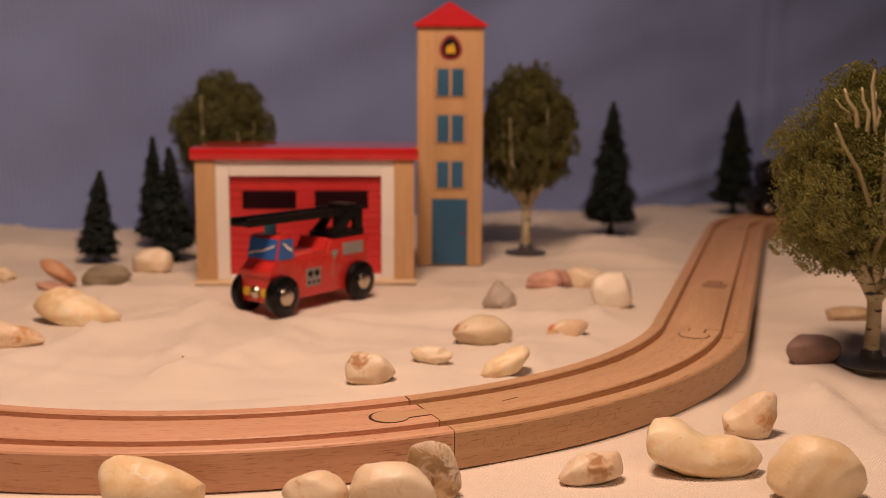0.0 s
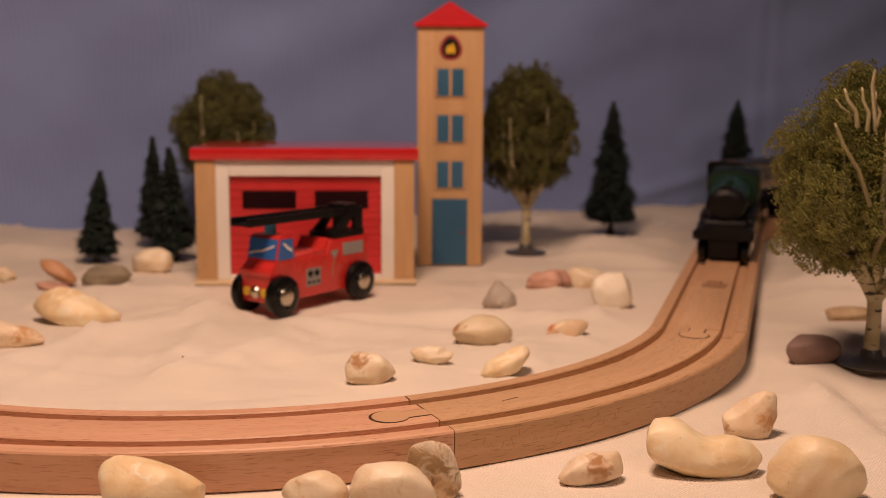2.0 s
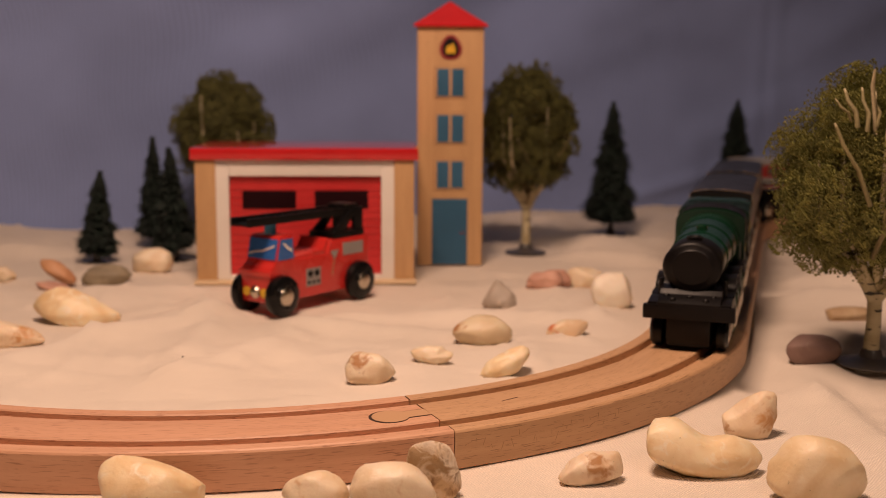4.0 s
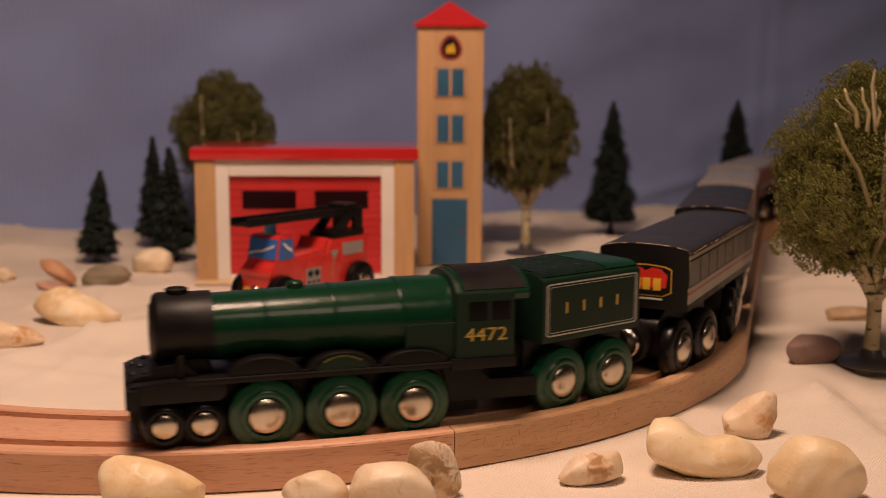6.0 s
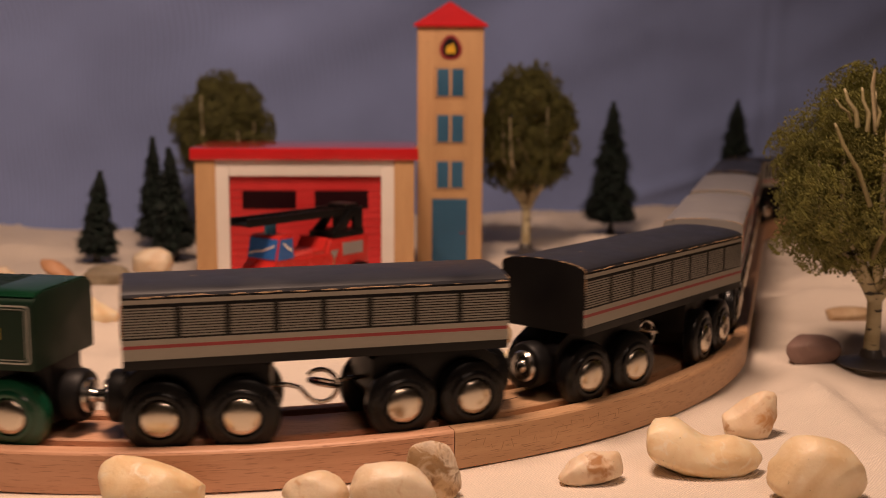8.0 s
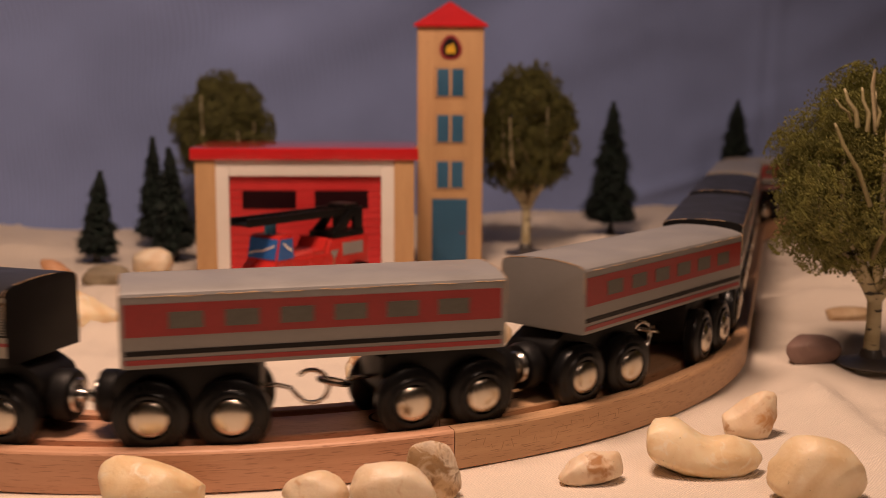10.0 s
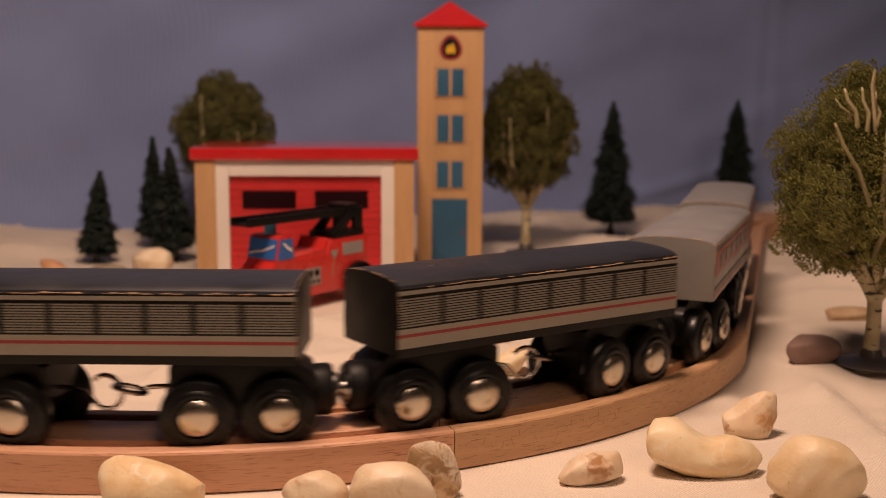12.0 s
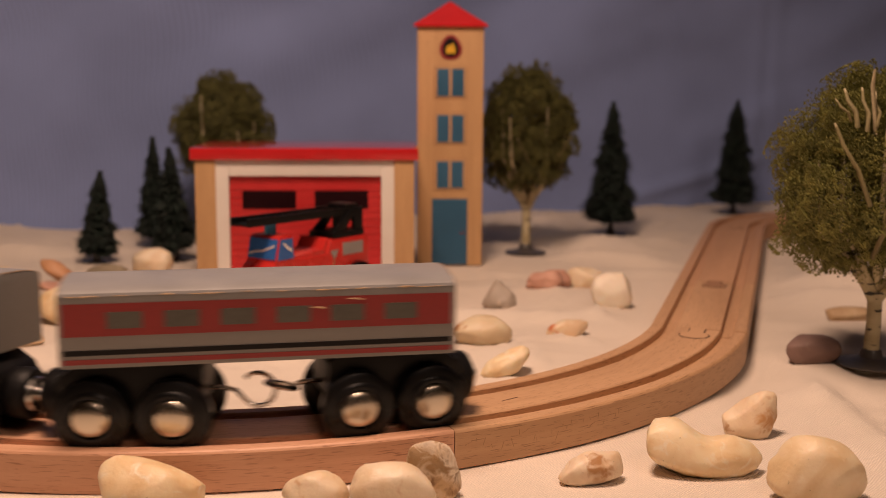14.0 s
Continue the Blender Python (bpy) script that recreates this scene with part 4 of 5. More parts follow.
def tower():
    t = thing("toy_tower", "tall beech toy tower with teal windows and red roof", "toy building", pose(0.0040, 0.6735, 0.0, 0, 0, 1.5))
    hw, dep, top = 0.0202, 0.040, 0.1468
    part("wall", box(-hw, hw, 0.0, dep, 0.0, top, 0.0007), PLY, t, "beech block")
    roof = bmesh.new()
    e = hw + 0.0024
    bx(roof, -e, e, -0.0024, dep + 0.0024, top, top + 0.0012)
    vs = [roof.verts.new(c) for c in ((-e, -0.0024, top + 0.0012), (e, -0.0024, top + 0.0012), (e, dep + 0.0024, top + 0.0012), (-e, dep + 0.0024, top + 0.0012), (0, dep / 2, top + 0.0165))]
    for i in range(4):
        roof.faces.new((vs[i], vs[(i + 1) % 4], vs[4]))
    part("roof", roof, RED, t, "red pyramid roof")
    for z in (0.0485, 0.0768, 0.1048):
        win = part("window", box(-0.0100, 0.0100, -0.0003, 0.0005, z - 0.0012, z + 0.0182, 0.0001), PRINT_BROWN, t, "printed window with a brown outline")
        part("surround", box(-0.0094, 0.0094, -0.0005, 0.0003, z - 0.0007, z + 0.0177, 0.0001), PLY, win)
        for cx in (-0.0045, 0.0045):
            part("pane", box(cx - 0.0037, cx + 0.0037, -0.0008, 0.0002, z + 0.0002, z + 0.0168, 0.0001), TEAL, win, "teal window pane")
    door = part("door", box(-0.0110, 0.0110, -0.0005, 0.0006, 0.0006, 0.0420, 0.0001), TEAL_DARK, t, "teal boarded door")
    for i in range(13):
        z0 = 0.0010 + i * 0.00315
        part("board", box(-0.0107, 0.0107, -0.0008, 0.0, z0, z0 + 0.0028, 0.0001), TEAL, door)
    part("handle", box(0.0062, 0.0092, -0.0014, -0.0006, 0.0205, 0.0212, 0.0002), STRIPE_RED, door, "small reddish handle")

    def drop(grow):
        pts = []
        for i in range(28):
            a = 2 * math.pi * i / 28
            pts.append(((0.0058 + grow) * math.sin(a) * (1.0 - 0.22 * math.cos(a)), 0.1345 + (0.0066 + grow) * math.cos(a)))
        return pts

    badge = part("badge", prism(drop(0.0010), -0.0004, 0.0005, "y"), STRIPE_RED, t, "red and black drop-shaped badge")
    part("badge_field", prism(drop(-0.0009), -0.0008, 0.0, "y"), BLACK, badge, "black badge field")
    flame = prism([(-0.0026, 0.1308), (0.0026, 0.1308), (0.0030, 0.1335), (0.0012, 0.1375), (0.0002, 0.1350), (-0.0012, 0.1362), (-0.0030, 0.1335)], -0.0011, -0.0004, "y")
    part("badge_flame", flame, YELLOW, badge, "yellow flame shape")


garage()
tower()


# ---- wheels ----
def wheel_bm(r, w, hub):
    """A thick toy wheel about the y axis, outer face at +y: rounded tread, sloped face, raised ring round the hub."""
    e = min(0.0013, r * 0.13)
    ring = hub * 1.32
    f = w / 2
    prof = [(0.0, -f), (r - e, -f), (r - e * 0.3, -f + e * 0.3), (r, -f + e), (r, f - e * 1.6), (r - e * 0.25, f - e * 0.95), (r - e * 0.9, f - e * 0.55), (ring + 0.0008, f - e * 0.35),
            (ring + 0.0003, f + 0.0001), (ring - 0.0002, f + 0.0003), (hub + 0.0005, f + 0.0002), (hub + 0.0001, f - 0.0005), (hub, f - 0.0012), (0.0, f - 0.0012)]
    return turned(prof, "y", 40)


def hub_bm(r, w):
    prof = [(r, w / 2 - 0.0012)] + [(r * math.cos(a), w / 2 - 0.0002 + 0.0016 * (r / 0.0052) * math.sin(a)) for a in [i * math.pi / 14 for i in range(7)]] + [(0.0, w / 2 - 0.0002 + 0.0016 * (r / 0.0052))]
    return turned(prof, "y", 30)


WHEELS = {}


def wheel_meshes(key, r, w, hub, tread):
    if key not in WHEELS:
        WHEELS[key] = (mesh_of("wheel", wheel_bm(r, w, hub), tread), mesh_of("hub", hub_bm(hub, w), CHROME))
    return WHEELS[key]


ROLLING = []


def axle_pair(parent, key, x, r, w, hub, tread, out, label, deep, z=None):
    """Two wheels on one axle line; each turns with the run. deep: the wheel may carry its hub as a part."""
    for side in (1, -1):
        wm, hm = wheel_meshes(key, r, w, hub, tread)
        wh = part("wheel", wm, None, parent, label)
        flip = 0 if side > 0 else 180
        if deep:
            part("hub", hm, None, wh, "domed steel hub")
        else:
            both = bmesh.new()
            both.from_mesh(wm)
            k = len(both.faces)
            both.from_mesh(hm)
            both.faces.ensure_lookup_table()
            for f in both.faces[k:]:
                f.material_index = 1
            joint = key + "_joined"
            if joint not in WHEELS:
                WHEELS[joint] = mesh_of("wheel", both, [tread, CHROME])
            wh.data = WHEELS[joint]
        ROLLING.append((wh, x, side * (out - w / 2), r, flip, z or r))


# ---- the train ----
def magnet(parent, x, toward, z=0.0125):
    pot = turned([(0, 0), (0.0068, 0), (0.0076, 0.0008), (0.0078, 0.0046), (0.0070, 0.0060), (0.0056, 0.0064), (0, 0.0064)], "x", 28)
    part("coupling", pot, BLACK, parent, "black magnet holder", pose(x, 0, z, 0, 0, 0 if toward > 0 else 180))
    disc = turned([(0, 0), (0.0050, 0), (0.0052, 0.0010), (0.0046, 0.0018), (0.0022, 0.0020), (0.0018, 0.0034), (0, 0.0035)], "x", 24)
    part("magnet", disc, STEEL, parent, "steel magnet disc", pose(x + toward * 0.0056, 0, z, 0, 0, 0 if toward > 0 else 180))


TURNING = []


def hook_bm(toward):
    """The leading truck trails an upright open ring, the trailing one a flat eye that catches in it."""
    bm = bmesh.new()
    z = 0.0166
    if toward > 0:
        pts = [(-0.018, 0, z - 0.0006), (-0.0235, 0, z - 0.0006)]
        pts += [(-0.0335 + 0.0050 * math.cos(a), 0.0002, z - 0.0012 + 0.0050 * math.sin(a)) for a in [math.radians(-38 - 20 * k) for k in range(15)]]
        pts.insert(2, (-0.0272, 0.0, z - 0.0016))
        tube(bm, pts, 0.00072, 9)
    else:
        tube(bm, [(-0.018, 0, z), (-0.0250, 0, z), (-0.0268, 0, z - 0.0004)], 0.00072, 9)
        eye = [(-0.0312 + 0.0046 * math.cos(a), 0.0032 * math.sin(a), z - 0.0005 - 0.0012 * math.cos(a)) for a in [math.radians(20 * k) for k in range(19)]]
        tube(bm, eye, 0.00072, 9)
    return bm


def bogie(coach, x, toward):
    """A black truck under one end of a coach: block with a rounded inner end, two axles, a magnet outwards, a wire hook inwards."""
    b = part("bogie", prism([(-0.0165, 0.0262), (0.0140, 0.0262), (0.0185, 0.0235), (0.0215, 0.0215), (0.0226, 0.0190), (0.0190, 0.0080), (-0.0150, 0.0080), (-0.0195, 0.0140), (-0.0195, 0.0240)], -0.0094, 0.0094, "y", 0.0011), BLACK, coach, "black bogie block")
    b.matrix_basis = pose(x, 0, 0, 0, 0, 0 if toward > 0 else 180)
    magnet(b, 0.0212, 1, 0.0140)
    part("pivot_plate", turned([(0, 0.0250), (0.0085, 0.0250), (0.0090, 0.0256), (0.0090, 0.0270), (0, 0.0270)], "z", 28), BLACK, b)
    part("hook", hook_bm(toward), STEEL, b, "bent steel wire hook")
    for dx in (0.0114, -0.0114):
        axle_pair(b, "coach", dx, 0.0109, 0.0056, 0.0054, TYRE, 0.0150, "", False)
    TURNING.append((b, x, toward))
    return b


BODY_L, BODY_W = 0.0553, 0.0162
FLOOR_Z, EAVE_Z = 0.0262, 0.0463
ROOF_PTS = [(BODY_W * math.sin(a), EAVE_Z + 0.0029 * math.cos(a) ** 0.8) for a in [math.pi * (k / 16 - 0.5) for k in range(1, 16)]]
ROOF_PTS = [(-BODY_W, EAVE_Z)] + ROOF_PTS + [(BODY_W, EAVE_Z)]


def strip(x0, x1, z0, z1, side, proud=0.00018):
    y0, y1 = sorted((side * (BODY_W - 0.0004), side * (BODY_W + proud)))
    return box(x0, x1, y0, y1, z0, z1)


def louvre_mesh(w):
    bm = bmesh.new()
    for i in range(11):
        z = i * 0.00078
        bx(bm, 0, w, 0, 0.00022, z, z + 0.00044)
    return mesh_of("louvre", bm, LOUVRE)


# edges of the louvre panels along a coach's side: wide ones at both ends
PANEL_EDGES = [-BODY_L, -0.0402, -0.0268, -0.0134, 0.0, 0.0134, 0.0268, 0.0402, BODY_L]
LOUVRES = {}
GUIDES = {}


def worn_eave(side, rnd):
    """Bare wood along one eave: ragged slivers of many lengths, with stretches of whole paint between."""
    bm = bmesh.new()
    x = -BODY_L + 0.0006
    while x < BODY_L - 0.006:
        ln = rnd.uniform(0.0012, 0.0055)
        if rnd.random() < 0.68:
            k = rnd.uniform(0.00010, 0.00030)
            mid = rnd.uniform(0.2, 0.8)
            y = side * (BODY_W + 0.00005)
            z = EAVE_Z + rnd.uniform(0.0, 0.00025)
            tube(bm, [(x, y, z), (x + ln * mid, y, z + rnd.uniform(-0.0001, 0.0002)), (x + ln, y, z)], [0.00006, k, 0.00006], 5)
        x += ln
    return bm


def worn_arch(end, rnd):
    """Bare wood round the arched end of a roof, and down its two corners."""
    bm = bmesh.new()
    line = [(-BODY_W, 0.0395)] + ROOF_PTS + [(BODY_W, 0.0395)]
    for (y0, z0), (y1, z1) in zip(line, line[1:]):
        if rnd.random() < 0.72:
            x = end * (BODY_L - 0.00012)
            tube(bm, [(x, y0, z0), (x, (y0 + y1) / 2, (z0 + z1) / 2), (x, y1, z1)], [0.00007, rnd.uniform(0.00008, 0.00019), 0.00007], 5)
    return bm


def coach_shell(name, label, body_mat, roof_mat, front=0.0345, rear=-0.0360, soft=0.0003):
    c = thing(name, label, "toy train coach", group="coaches of the train")
    part("body", prism([(-BODY_W, FLOOR_Z), (BODY_W, FLOOR_Z)] + ROOF_PTS[::-1], -BODY_L, BODY_L, "x", soft), body_mat, c)
    skin = [(y * 1.004, z + 0.00016) for y, z in ROOF_PTS] + [(y * 0.96, z - 0.0012) for y, z in ROOF_PTS[::-1]]
    part("roof", prism(skin, -BODY_L + soft * 0.7, BODY_L - soft * 0.7, "x"), roof_mat, c, "arched roof with worn edges")
    rnd = random.Random(len(label) + len(bpy.data.objects))
    for side in (1, -1):
        part("worn_edge", worn_eave(side, rnd), CHIP, c, "paint rubbed to bare wood")
        part("worn_edge", worn_arch(side, rnd), CHIP, c, "paint rubbed to bare wood")
    bogie(c, front, 1)
    bogie(c, rear, -1)
    GUIDES[c.name] = (front, rear)
    return c


def grey_coach(label, badge, front=0.0345, rear=-0.0360):
    c = coach_shell("louvred_coach", label, BLACK, ROOF_DARK, front, rear)
    for side in (1, -1):
        part("light_line", strip(-BODY_L, BODY_L, 0.0445, 0.0457, side), GREY_BAND, c, "thin pale line")
        part("lower_band", strip(-BODY_L, BODY_L, 0.0289, 0.0321, side), GREY_BAND, c, "warm grey band")
        part("red_stripe", strip(-BODY_L, BODY_L, 0.0321, 0.0331, side), STRIPE_RED, c, "thin red stripe")
        part("upper_band", strip(-BODY_L, BODY_L, 0.0331, 0.0346, side), GREY_BAND, c, "warm grey band")
        for i, (a, b) in enumerate(zip(PANEL_EDGES, PANEL_EDGES[1:])):
            a += 0.0008 if i else 0.0003
            b -= 0.0008 if i < 7 else 0.0003
            wide = round(b - a, 5)
            if wide not in LOUVRES:
                LOUVRES[wide] = louvre_mesh(wide)
            m = pose(a, BODY_W - 0.0001, 0.0352) if side > 0 else pose(b, -BODY_W + 0.0001, 0.0352, 0, 0, 180)
            part("louvre", LOUVRES[wide], None, c, "grey slatted louvre panel", m)
    if badge:
        X = BODY_L
        pts = lambda g: [(-0.0092 - g, 0.0322 - g), (-0.0070 - g, 0.0312 - g), (0.0070 + g, 0.0312 - g), (0.0098 + g, 0.0326 - g), (0.0098 + g, 0.0402 + g), (0.0075 + g, 0.0412 + g), (0.0010, 0.0418 + g), (-0.0075 - g, 0.0412 + g), (-0.0098 - g, 0.0398 + g)]
        plate = part("badge", prism(pts(0.00032), X - 0.0002, X + 0.00015, "x", 0.0), YELLOW, c, "sticker with a gold outline")
        part("badge_field", prism(pts(0.0), X - 0.0001, X + 0.00030, "x"), BLACK, plate, "black field")
        part("badge_red", prism([(-0.0082, 0.0340), (0.0082, 0.0340), (0.0086, 0.0385), (0.0062, 0.0406), (0.0030, 0.0410), (0.0008, 0.0398), (-0.0014, 0.0410), (-0.0050, 0.0406), (-0.0082, 0.0388)], X, X + 0.00045, "x"), BADGE_RED, plate, "red shape")
        for cy in (-0.0058, -0.0021, 0.0012, 0.0050):
            part("badge_bar", box(X, X + 0.0006, cy - 0.0014, cy + 0.0014, 0.0330, 0.0373, 0.0003), YELLOW, plate, "plain yellow bar")
        part("badge_line", box(X, X + 0.0003, -0.0070, 0.0070, 0.0296, 0.0302), SILVER_PRINT, c, "line of unreadable print")
    return c


def red_coach(label, scuffs=0):
    c = coach_shell("passenger_coach", label, GREY_SHADED, ROOF_GREY, soft=0.0009)
    for side in (1, -1):
        band = part("red_band", strip(-BODY_L + 0.0016, BODY_L - 0.0012, 0.0353, 0.0444, side), COACH_RED, c, "dark red band with six windows")
        for i in range(6):
            x = -0.0390 + i * 0.0153
            part("window_pane", strip(x - 0.0047, x + 0.0047, 0.0374, 0.0420, side, 0.00034), PANE, band, "grey-green window pane")
        part("black_line", strip(-BODY_L + 0.0016, BODY_L - 0.0012, 0.0300, 0.0314, side), BLACK_MATT, c, "thin black line")
        part("red_line", strip(-BODY_L + 0.0016, BODY_L - 0.0012, 0.0275, 0.0289, side), COACH_RED, c, "thin red line")
        for k in range(scuffs):
            bm = bmesh.new()
            x, z, y = -0.026 + 0.0105 * k, 0.0432 - 0.0022 * k, side * (BODY_W + 0.0003)
            tube(bm, [(x - 0.0022, y, z), (x - 0.0004, y, z + 0.0004), (x + 0.0022, y, z + 0.0005)], [0.00008, 0.00028, 0.00008], 5)
            part("scuff", bm, CHIP, c, "pale scrape through the paint")
    return c


def locomotive():
    e = thing("steam_locomotive", "green wooden toy steam locomotive with a black smokebox", "toy locomotive")
    part("boiler", turned([(0, -0.033), (0.0134, -0.033), (0.0134, -0.0185), (0.0130, -0.018), (0.0122, 0.0005), (0.0114, 0.0200), (0.0109, 0.0340), (0, 0.0340)], "x", 48, None, (0, 0, 0.0345)), GREEN, e, "glossy green boiler")
    for x, r in ((-0.0180, 0.0133), (0.0010, 0.0124), (0.0200, 0.0116)):
        part("boiler_band", turned([(r - 0.001, -0.0006), (r + 0.00004, -0.0006), (r + 0.00022, -0.0003), (r + 0.00022, 0.0003), (r + 0.00004, 0.0006), (r - 0.001, 0.0006)], "x", 48, None, (x, 0, 0.0345)), GREEN, e, "raised green ring")
    part("smokebox", turned([(0, 0.0340), (0.0112, 0.0340), (0.0113, 0.0483), (0.0106, 0.0494), (0.0096, 0.0499), (0.0080, 0.0501), (0.0074, 0.0506), (0, 0.0509)], "x", 48, None, (0, 0, 0.0350)), BLACK_MATT, e, "matt black smokebox")
    part("chimney", turned([(0.0026, 0.0440), (0.0030, 0.0462), (0.0032, 0.0474), (0.0024, 0.0478), (0.0020, 0.0470), (0, 0.0468)], "z", 24, None, (0.0430, 0, 0)), BLACK, e)
    part("dome", turned([(0.0024, 0.0462), (0.0024, 0.0476), (0.0019, 0.0482), (0.0013, 0.0478), (0, 0.0478)], "z", 24, None, (0.0105, 0, 0)), GREEN, e)
    saddle = prism([(0.034, 0.0215), (0.047, 0.0215), (0.045, 0.0262), (0.036, 0.0262)], -0.0085, 0.0085, "y", 0.0005)
    part("saddle", saddle, BLACK_MATT, e)
    part("frame", box(-0.042, 0.055, -0.0072, 0.0072, 0.0052, 0.0200, 0.0005), BLACK, e)
    part("firebox", prism([(-0.0142, 0.0222), (0.0142, 0.0222), (0.0142, 0.0345), (-0.0142, 0.0345)], -0.0330, -0.0182, "x", 0.0006), GREEN_DARK, e, "dark green firebox sides")
    arch = [(-0.0155, 0.0430), (-0.0152, 0.0445), (-0.0126, 0.0471), (-0.0074, 0.0491), (0.0, 0.0498), (0.0074, 0.0491), (0.0126, 0.0471), (0.0152, 0.0445), (0.0155, 0.0430)]
    cab = part("cab", prism([(-0.0155, 0.0222), (0.0155, 0.0222)] + arch[::-1], -0.0500, -0.0325, "x", 0.0005), GREEN_DARK, e, "dark green cab")
    inner = [(u * 0.985, v + 0.0006) for u, v in arch]
    part("cab_roof", prism(inner + [(u * 0.9, v - 0.0016) for u, v in arch[::-1]], -0.0545, -0.0340, "x"), GREEN, cab, "green roof that overhangs the cab")
    mid = [(u * 0.985, v + 0.0010) for u, v in arch[1:-1]]
    part("roof_panel", prism(mid + [(u * 0.95, v - 0.001) for u, v in arch[1:-1][::-1]], -0.0535, -0.0350, "x"), MATT_ROOF, cab, "matt black roof panel")
    for side in (1, -1):
        a, b = sorted((side * 0.0150, side * 0.01565))
        for x0, x1 in ((-0.0418, -0.0362), (-0.0486, -0.0430)):
            part("cab_window", box(x0, x1, a, b, 0.0349, 0.0414, 0.0002), CAB_PANE, cab, "dark cab window")
        data = bpy.data.curves.new("number", "FONT")
        data.body, data.size, data.extrude, data.align_x = "4472", 0.0064, 0.00006, "CENTER"
        tmp = new("number", data)
        me = bpy.data.meshes.new_from_object(tmp.evaluated_get(bpy.context.evaluated_depsgraph_get()))
        bpy.data.objects.remove(tmp)
        me.materials.append(GOLD)
        part("number", me, None, cab, "gold running number 4472", pose(-0.0414, side * 0.01562, 0.0288, 90, 0, 180 if side > 0 else 0))
    part("drawbar", box(-0.060, -0.048, -0.0045, 0.0045, 0.0080, 0.0118, 0.0008), BLACK, e, "black bar to the tender")
    part("rear_frame", prism([(-0.060, 0.0148), (-0.0450, 0.0150), (-0.0400, 0.0200), (-0.030, 0.0200), (-0.033, 0.0085), (-0.060, 0.0085)], -0.0085, 0.0085, "y", 0.0006), BLACK, e)
    for x in (0.0218, 0.0, -0.0218):
        axle_pair(e, "driver", x, 0.0107, 0.0056, 0.0052, GREEN_WHEEL, 0.0150, "green driving wheel", True)
    for x in (0.0499, 0.0391):
        axle_pair(e, "pilot", x, 0.0064, 0.0044, 0.0036, TYRE, 0.0145, "small black leading wheel", True, 0.0098)
    return e


def settle(thing_ob):
    """Draw the upper works of the engine down to their true height; wheels stay."""
    for ob in thing_ob.children_recursive:
        if ob.name.split(".")[0] in ("wheel", "hub"):
            continue
        up = ob.parent.matrix_basis if ob.parent != thing_ob else Matrix()
        m = up @ ob.matrix_basis
        back = m.inverted()
        for v in ob.data.vertices:
            p = m @ v.co
            if p.z > 0.0150:
                p.z = p.z + 0.0007 * (p.z - 0.0150) / 0.0072 if p.z < 0.0222 else 0.0229 + 0.89 * (p.z - 0.0222)
                v.co = back @ p


